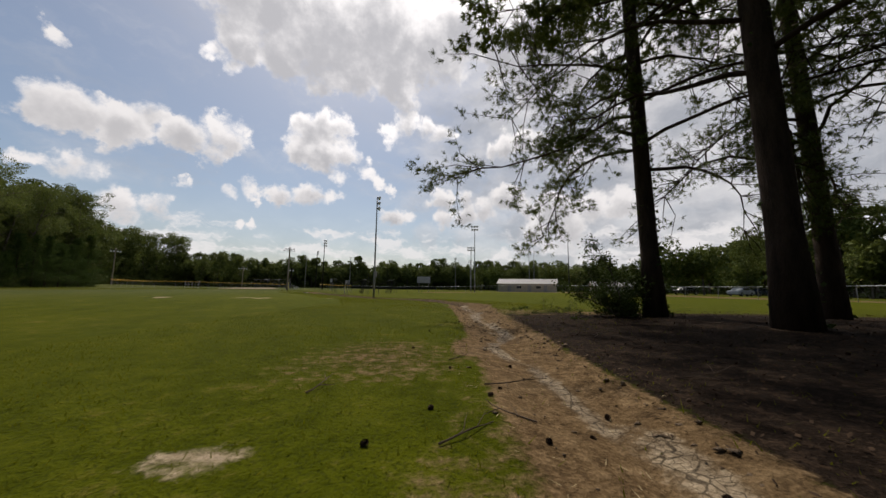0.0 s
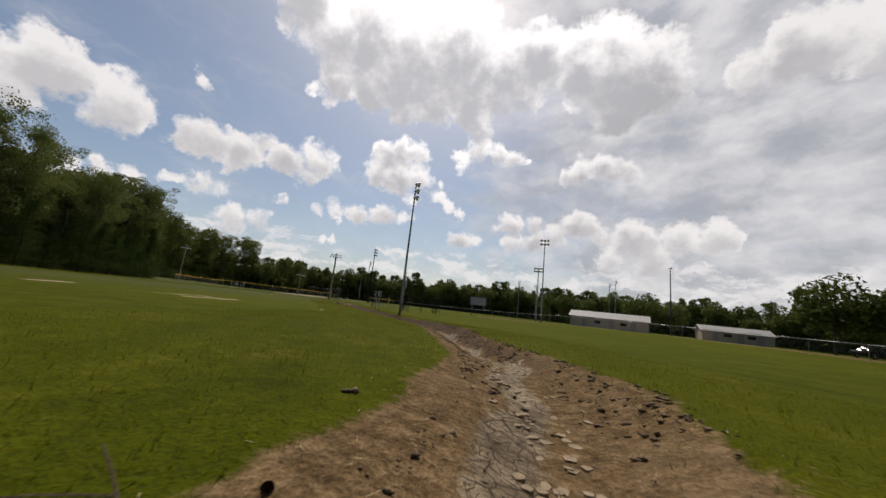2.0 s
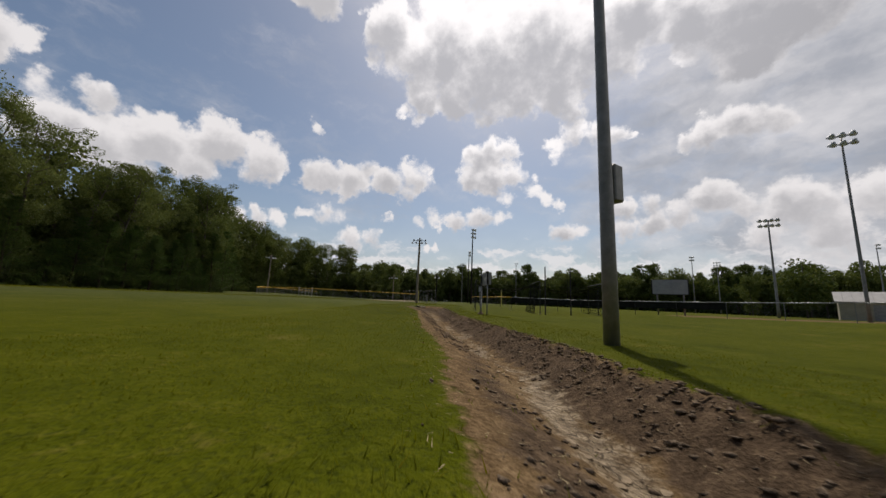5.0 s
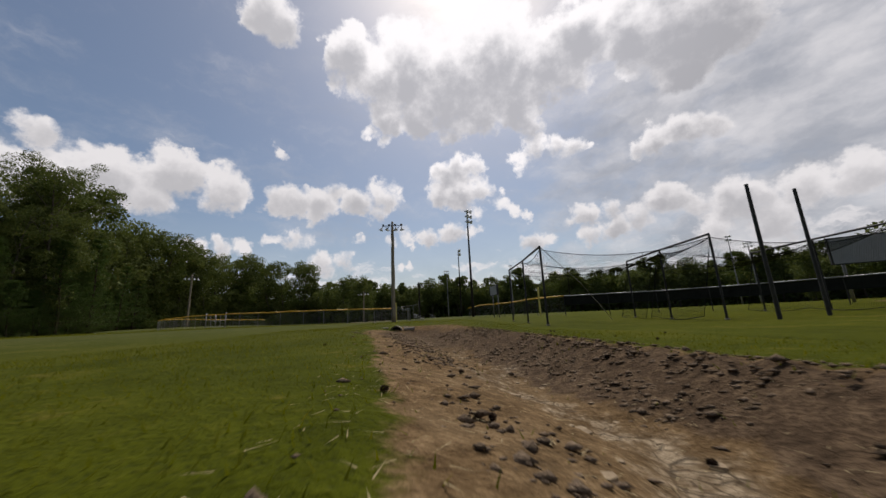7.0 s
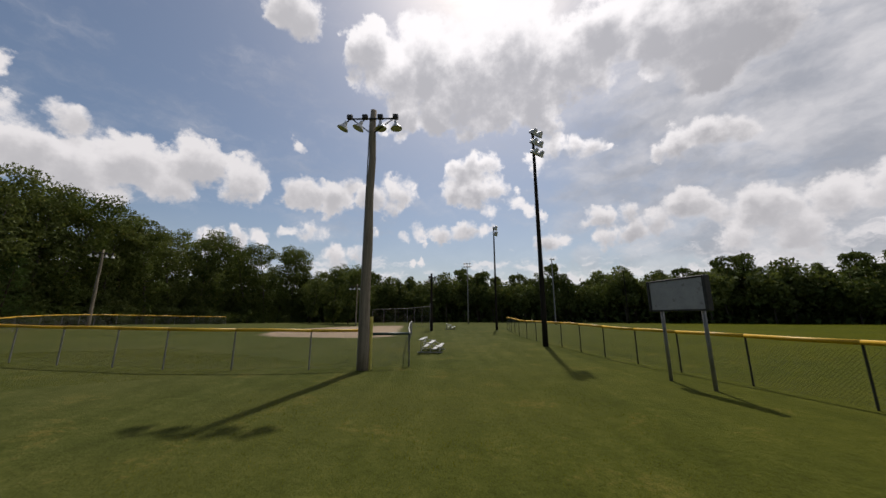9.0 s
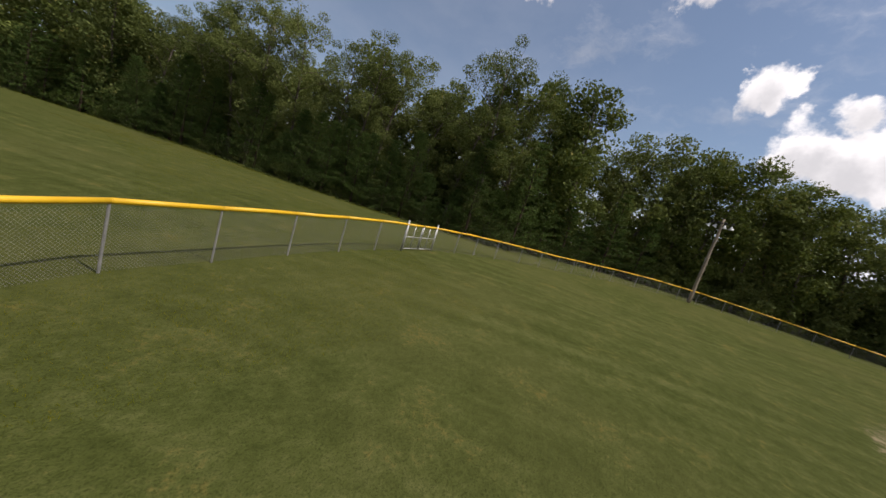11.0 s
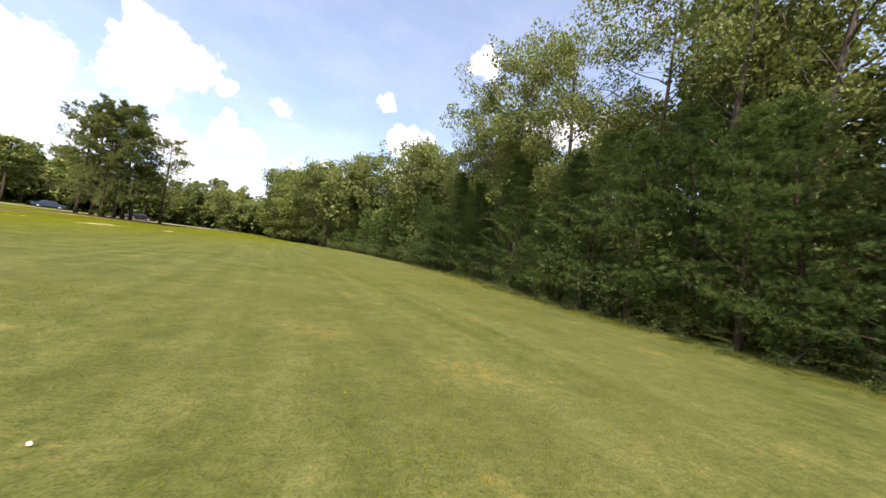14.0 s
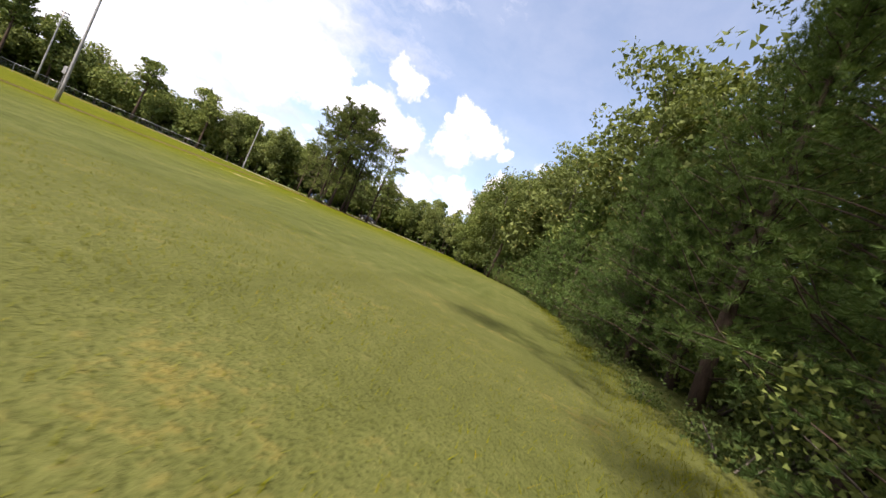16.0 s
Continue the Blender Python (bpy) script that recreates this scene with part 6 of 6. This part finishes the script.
# single trees that stand out
ONE = [(far_kinds[1], -31.0, -1.2, 1.36), (far_pines[1], -27.5, 0.0, 1.0), (fill[0], -77.8, 117.5, 0.86), (fill[0], -72.5, 116.0, 0.8), (fill[1], -83.5, 116.5, 0.72), (fill[0], -67.5, 113.5, 0.75), (far_pines[1], -111.0, 116.0, 1.32), (far_kinds[2], 17.8, 108.5, 0.98), (far_kinds[2], 34.0, 101.8, 1.0), (far_kinds[0], 39.5, 98.6, 0.82),
       (fill[0], 13.5, 117, 0.56), (fill[1], 51, 57, 0.75), (fill[0], 56, 62, 0.62), (far_kinds[2], 41.6, 63.5, 1.08), (far_kinds[0], 46.6, 60.5, 0.98), (far_pines[1], 59, 50, 1.25), (far_pines[0], 63, 44, 1.2),
       (fill[0], 38, 6, 0.9), (fill[1], 44, 14, 0.85), (far_pines[1], 33, -9, 1.1), (far_pines[0], 25, -20, 1.2), (far_pines[1], 32, 1, 1.0), (fill[0], 20, -28, 0.8), (fill[1], 8, -24, 0.8), (far_pines[0], 45, 20, 1.1), (far_pines[1], 53, 31, 1.15)]
for n, (k, x, y, size) in enumerate(ONE):
    copy_thing(k, pose(x, y, on(x, y))).matrix_basis = pose(x, y, on(x, y) - 0.03, 0, 0, n * 77) @ Matrix.Diagonal((size, size, size, 1))
y = bush(67, 2.6, 1.7, 4200, 0.09, "leaf_bright", "bright yellow-green bush at the wood's edge", "")
y.matrix_basis = pose(-44.3, 18.3, on(-44.3, 18.3))
r = bush(66, 1.6, 2.0, 1500, 0.13, "leaf_dark", "round clipped bush beyond the infield", "")
r.matrix_basis = pose(-86, 99, on(-86, 99))


# ---- small things on the ground ----
def spots_beside(seed, count, lo, hi, y0=-6.0, y1=60.0):
    """Random spots beside the ditch: lo to hi metres across it, to the right of its middle line."""
    rng = np.random.default_rng(seed)
    y = rng.uniform(y0, y1, count)
    order = np.argsort(DITCH[:, 1])
    cx = np.interp(y, DITCH[order, 1], DITCH[order, 0])
    return cx + rng.uniform(lo, hi, count), y, rng


def grass():
    rng = np.random.default_rng(81)
    xs, ys = [], []
    x, y, _ = spots_beside(82, 170000, -5.5, 3.5, -0.5, 60)
    xs.append(x), ys.append(y)
    # the field by the wood, and the lane between the fences
    k = rng.uniform(0, 1, 130000)
    line = np.array([(-49.0, 35), (-51.0, 44), (-50.5, 54), (-48.5, 63), (-45.5, 69), (-43, 74)])
    t = np.linspace(0, 1, len(line))
    xs.append(np.interp(k, t, line[:, 0]) + rng.uniform(-3, 8, len(k)))
    ys.append(np.interp(k, t, line[:, 1]))
    k = rng.uniform(0, 1, 30000)
    xs.append(-23.5 - 8.5 * k + rng.uniform(-4, 4, len(k)))
    ys.append(60 + 15 * k + rng.uniform(-1, 1, len(k)))
    # a taller fringe that the mower leaves along the wood
    e = np.array(EDGE[6:16], float)
    run = np.concatenate([[0], np.cumsum(np.hypot(*np.diff(e, axis=0).T))])
    k = rng.uniform(0, run[-1], 26000)
    xs.append(np.interp(k, run, e[:, 0]) + rng.normal(-0.55, 0.4, len(k)))
    ys.append(np.interp(k, run, e[:, 1]) + rng.normal(0, 0.2, len(k)))
    x, y = np.concatenate(xs), np.concatenate(ys)
    tall = np.where(np.arange(len(x)) >= len(x) - len(k), rng.uniform(1.2, 3.0, len(x)), 1.0)
    u, s = ditch_at(x, y)
    bare = np.interp(np.abs(u + bumps(x, y, 1.1, 1.0) * 0.16), [0.8, 1.3], [0.94, 0.0])
    bare = np.maximum(bare, 0.95 * np.exp(-(((x - 6.1) / 6.5) ** 6 + ((y - 3.6) / 8.6) ** 6)))
    keep = rng.random(len(x)) > bare
    x, y, tall = x[keep], y[keep], tall[keep]
    z = land(x, y)
    n = len(x)
    a = rng.uniform(0, 2 * np.pi, n)
    h = rng.uniform(0.014, 0.042, n) * (1 + 0.5 * (bumps(x, y, 0.9, 7.0) > 0.3)) * tall
    w = rng.uniform(0.002, 0.0045, n)
    lean = rng.uniform(0.4, 1.6, n) * h
    side = np.stack([np.cos(a) * w, np.sin(a) * w, np.zeros(n)], 1)
    base = np.stack([x, y, z - 0.004], 1)
    tip = base + np.stack([-np.sin(a) * lean, np.cos(a) * lean, h], 1)
    v = np.stack([base - side, base + side, tip], 1).reshape(-1, 3)
    stuff("grass", v, np.arange(n * 3).reshape(-1, 3), "blade", "short mown grass blades with dry tips", "grass")


def lumps(seed, x, y, size, flat=0.55):
    """Small uneven lumps, one at each spot."""
    rng = np.random.default_rng(seed)
    octa = np.array([(1, 0, 0), (0, 1, 0), (-1, 0, 0), (0, -1, 0), (0.15, 0.1, 0.8), (0, 0, -0.8)])
    face = np.array([(0, 1, 4), (1, 2, 4), (2, 3, 4), (3, 0, 4), (1, 0, 5), (2, 1, 5), (3, 2, 5), (0, 3, 5)])
    n = len(x)
    v = octa[None] * rng.uniform(0.55, 1.4, (n, 6, 1)) + rng.normal(size=(n, 6, 3)) * 0.12
    a = rng.uniform(0, 6.28, n)
    c, s = np.cos(a)[:, None], np.sin(a)[:, None]
    v = np.stack([v[..., 0] * c - v[..., 1] * s, (v[..., 0] * s + v[..., 1] * c) * rng.uniform(0.5, 1, (n, 1)), v[..., 2] * flat], -1) * size[:, None, None]
    v += np.stack([x, y, land(x, y) + size * 0.12], 1)[:, None]
    f = (face[None] + (np.arange(n) * 6)[:, None, None]).reshape(-1, 3)
    return v.reshape(-1, 3), f


def ditch_litter():
    # clods on the right bank and along the bed
    x, y, rng = spots_beside(83, 190000, -2.0, 2.4, 3, 60)
    u, s = ditch_at(x, y)
    want = np.interp(u, [-0.8, -0.62, -0.34, -0.2, 0.25, 0.42, 0.95, 1.25], [0.04, 0.7, 0.7, 0.10, 0.16, 1.0, 1.0, 0.08]) * np.interp(s, [0.2, 0.45, 0.6, 0.92, 0.97], [0.12, 0.5, 1, 1, 0.1])
    want *= (bumps(x, y, 2.2, 3.0) > -0.25) * 0.9 + 0.1
    keep = (rng.random(len(x)) < want) & (np.abs(u) < 1.3)
    x, y = x[keep][:17000], y[keep][:17000]
    size = 0.010 + 0.030 * rng.random(len(x)) ** 3
    v, f = lumps(84, x, y, size)
    stuff("mud_clods", v, f, "clod", "dark dried mud clods along the ditch bank", "mud")
    # straw and dead grass
    x, y, rng = spots_beside(85, 26000, -2.4, 2.6, -2, 60)
    u, s = ditch_at(x, y)
    keep = (np.abs(u) < 1.35) & (rng.random(len(x)) < np.interp(s, [0.1, 0.5, 0.8, 1], [0.3, 0.35, 0.8, 1]))
    x, y = x[keep], y[keep]
    n = len(x)
    a = rng.uniform(0, 6.28, n)
    ln = rng.uniform(0.02, 0.09, n)
    d = np.stack([np.cos(a), np.sin(a), rng.uniform(-0.05, 0.14, n)], 1) * ln[:, None]
    w = np.stack([-np.sin(a), np.cos(a), np.zeros(n)], 1) * 0.0020
    b = np.stack([x, y, land(x, y) + 0.008], 1)
    v = np.stack([b - w, b + w, b + d], 1).reshape(-1, 3)
    stuff("straw", v, np.arange(n * 3).reshape(-1, 3), "straw", "dead grass and straw lying in the ditch", "straw")
    # curling plates of cracked mud in the channel
    rng = np.random.default_rng(86)
    s = Shape()
    for _ in range(1500):
        y0 = rng.uniform(8.0, 34.0) if rng.random() < 0.75 else rng.uniform(34, 57)
        order = np.argsort(DITCH[:, 1])
        x0 = np.interp(y0, DITCH[order, 1], DITCH[order, 0]) + rng.normal(0.04, 0.13)
        r = rng.uniform(0.016, 0.038) if y0 < 20 else rng.uniform(0.014, 0.036)
        n = int(rng.integers(5, 8))
        ang = np.sort((np.arange(n) + rng.uniform(-0.3, 0.3, n)) * 6.283 / n)
        rr = r * rng.uniform(0.75, 1.2, n)
        z0 = on(x0, y0)
        top = [(x0 + q * math.cos(a), y0 + q * math.sin(a), z0 + 0.003 + 0.006 * rng.random()) for q, a in zip(rr, ang)]
        low = [(p[0], p[1], z0 - 0.02) for p in top]
        s.add(top + low + [(x0, y0, z0 + 0.005)], [(i, (i + 1) % n, 2 * n) for i in range(n)] + [(i, n + i, n + (i + 1) % n, (i + 1) % n) for i in range(n)])
    tagged(new("cracked_mud", s.mesh("cracked_mud", M["mud_plate"])), "cracked pale mud plates curling in the channel", "mud", kind="stuff")
    # brown leaves and needles beneath the pines
    rng = np.random.default_rng(87)
    n = 12000
    x, y = rng.uniform(0.5, 12.5, n), rng.uniform(-4, 13.5, n)
    keep = (ditch_at(x, y)[0] > 0.6) & ((y < 9.5) | (rng.random(n) < 0.8))
    p = np.stack([x, y, land(x, y) + 0.012], 1)[keep]
    v, f = leaf_cards(rng, p, 0.032, np.tile((0, 0, 1.6), (len(p), 1)))
    stuff("leaf_litter", v, f, "dead_leaf", "brown fallen leaves and needles beneath the pines", "leaf litter")


M["mud_plate"] = plain("pale_cracked_mud", (0.16, 0.118, 0.074), (0.38, 0.295, 0.19), 14.0, 0.9, bump=0.4)
M["dead_leaf"] = plain("dead_leaves", (0.022, 0.014, 0.009), (0.085, 0.052, 0.029), 14.0, 0.9, bump=0.3)
grass()
ditch_litter()


def pine_cone():
    """An open cone of overlapping scales."""
    s = Shape()
    s.spin([(0.001, -0.035), (0.014, -0.03), (0.018, 0.0), (0.012, 0.03), (0.001, 0.042)], 8)
    for i in range(44):
        k = i / 44
        a, z = i * 2.4, -0.032 + 0.072 * k
        r = 0.030 * math.sin(math.pi * (0.18 + 0.74 * k)) + 0.004
        m = Matrix.Rotation(a, 4, "Z") @ Matrix.Translation((r, 0, z)) @ Matrix.Rotation(radians(-28 - 30 * k), 4, "Y")
        s.add([(m @ Vector(q))[:] for q in ((-0.014, -0.005, 0), (-0.014, 0.005, 0), (0.006, 0.009, 0.002), (0.011, 0, 0.005), (0.006, -0.009, 0.002))], [(0, 1, 2, 3, 4)])
    return solid("pine_cone", s, M["cone"], (0, 0, 0), "dark open pine cone lying on the ground", "pine cone", "pine cones")


cone = pine_cone()
rng = np.random.default_rng(91)
CONES = [(-0.25, 2.35), (0.35, 2.0), (0.62, 2.1), (0.15, 2.6), (-0.1, 3.3), (0.85, 2.4), (-0.5, 4.2), (0.5, 3.6), (-0.7, 1.2), (-0.55, 1.9), (0.9, 1.6), (0.3, 1.45), (0.1, 10.2), (0.35, 10.6), (0.5, 11.3), (0.2, 11.9),
         (0.9, 10.1), (1.1, 9.9), (-0.6, 10.4), (0.5, 9.7), (1.35, 11.0), (-17.03, 50.54), (-17.04, 50.28), (-18.19, 50.25), (-17.73, 50.29), (-14.86, 44.9), (-15.0, 45.6), (-15.6, 46.7), (-14.3, 46.4), (-15.9, 48.4), (-15.2, 47.6),
         (-16.5, 48.6), (-18.3, 51.4), (-18.9, 52.3), (-19.6, 52.8), (-20.6, 55.2), (-14.7, 47.3), (-13.6, 46.9)]
CONES += [tuple(p) for p in np.stack([rng.uniform(-1.5, 4.5, 14), rng.uniform(2.0, 14, 14)], 1)] + [tuple(p) for p in np.stack([rng.uniform(-21, -14, 22), rng.uniform(44.5, 57, 22)], 1)] + [tuple(p) for p in np.stack([rng.uniform(3, 11, 24), rng.uniform(-2, 8, 24)], 1)]
for n, (x, y) in enumerate(CONES):
    x, y = (x - 0.5, y + 1.8) if y < 20 else (x + 0.4, y - 0.8)
    size = rng.uniform(0.32, 0.52)
    m = pose(x, y, on(x, y) + 0.022 * size, 80 + rng.uniform(-25, 25), rng.uniform(-20, 20), rng.uniform(0, 360)) @ Matrix.Diagonal((size, size, size, 1))
    if n:
        copy_thing(cone, m).matrix_basis = m
    else:
        cone.matrix_basis = m


def fallen_twig(seed, x, y, length, turn, thick=0.006):
    rng = np.random.default_rng(seed)
    s = Shape()
    main = bent(rng, (0, 0, 0.012), (1, 0, 0.02), length, 6, 0.14)
    main[:, 2] = 0.012 + np.abs(main[:, 2] - 0.012) * 0.6
    s.tube(main, np.linspace(thick, thick * 0.4, len(main)), 5)
    for q in (2, 4):
        fork = bent(rng, main[q], (0.7, rng.choice([-1, 1]), 0.15), length * 0.35, 3, 0.15)
        s.tube(fork, np.linspace(thick * 0.6, thick * 0.25, len(fork)), 4)
    solid("twig", s, M["twig"], (x, y, on(x, y)), "dead fallen twig lying on the ground", "twig", "fallen twigs", turn)


TWIGS = [(0.15, 2.9, .5, -15), (0.35, 2.2, .35, 160), (-0.2, 1.9, .4, 20), (0.3, 11.6, .5, 170), (-0.1, 3.6, .35, 40), (3.0, 7.4, .8, 160), (4.0, 5.8, .9, 20), (2.0, 5.0, .6, 70),
         (3.6, 10.0, .5, 120), (5.0, 3.6, .8, 45), (6.4, 3.0, .7, 100), (-1.1, 2.6, .35, 75), (-19.6, 53.2, .4, 60), (-21.8, 54.8, .45, 170), (-15.2, 45.2, .3, 100), (1.7, 3.0, .5, 10)]
for n, (x, y, ln, t) in enumerate(TWIGS):
    x, y = (x - 0.5, y + 1.8) if y < 20 else (x + 0.4, y - 0.8)
    fallen_twig(100 + n, x, y, ln, t)
for n, (x, y) in enumerate(((-47.9, 59.2), (-50.2, 52.5), (-46.0, 62.5))):
    s = Shape()
    r = np.random.default_rng(n)
    p = r.uniform(-0.06, 0.06, (6, 2))
    s.add([(math.cos(a) * 0.022 + p[i, 0] * 0.14, math.sin(a) * 0.015 + p[i, 1] * 0.14, 0.012 + 0.03 * abs(p[i, 0]) * 8) for i, a in enumerate(np.arange(6) * 1.047)] + [(0, 0, 0.035)], [(i, (i + 1) % 6, 6) for i in range(6)])
    solid("paper_scrap", s, M["paper"], (x, y, on(x, y)), "crumpled white scrap of paper on the grass", "litter", "paper scraps", n * 50)
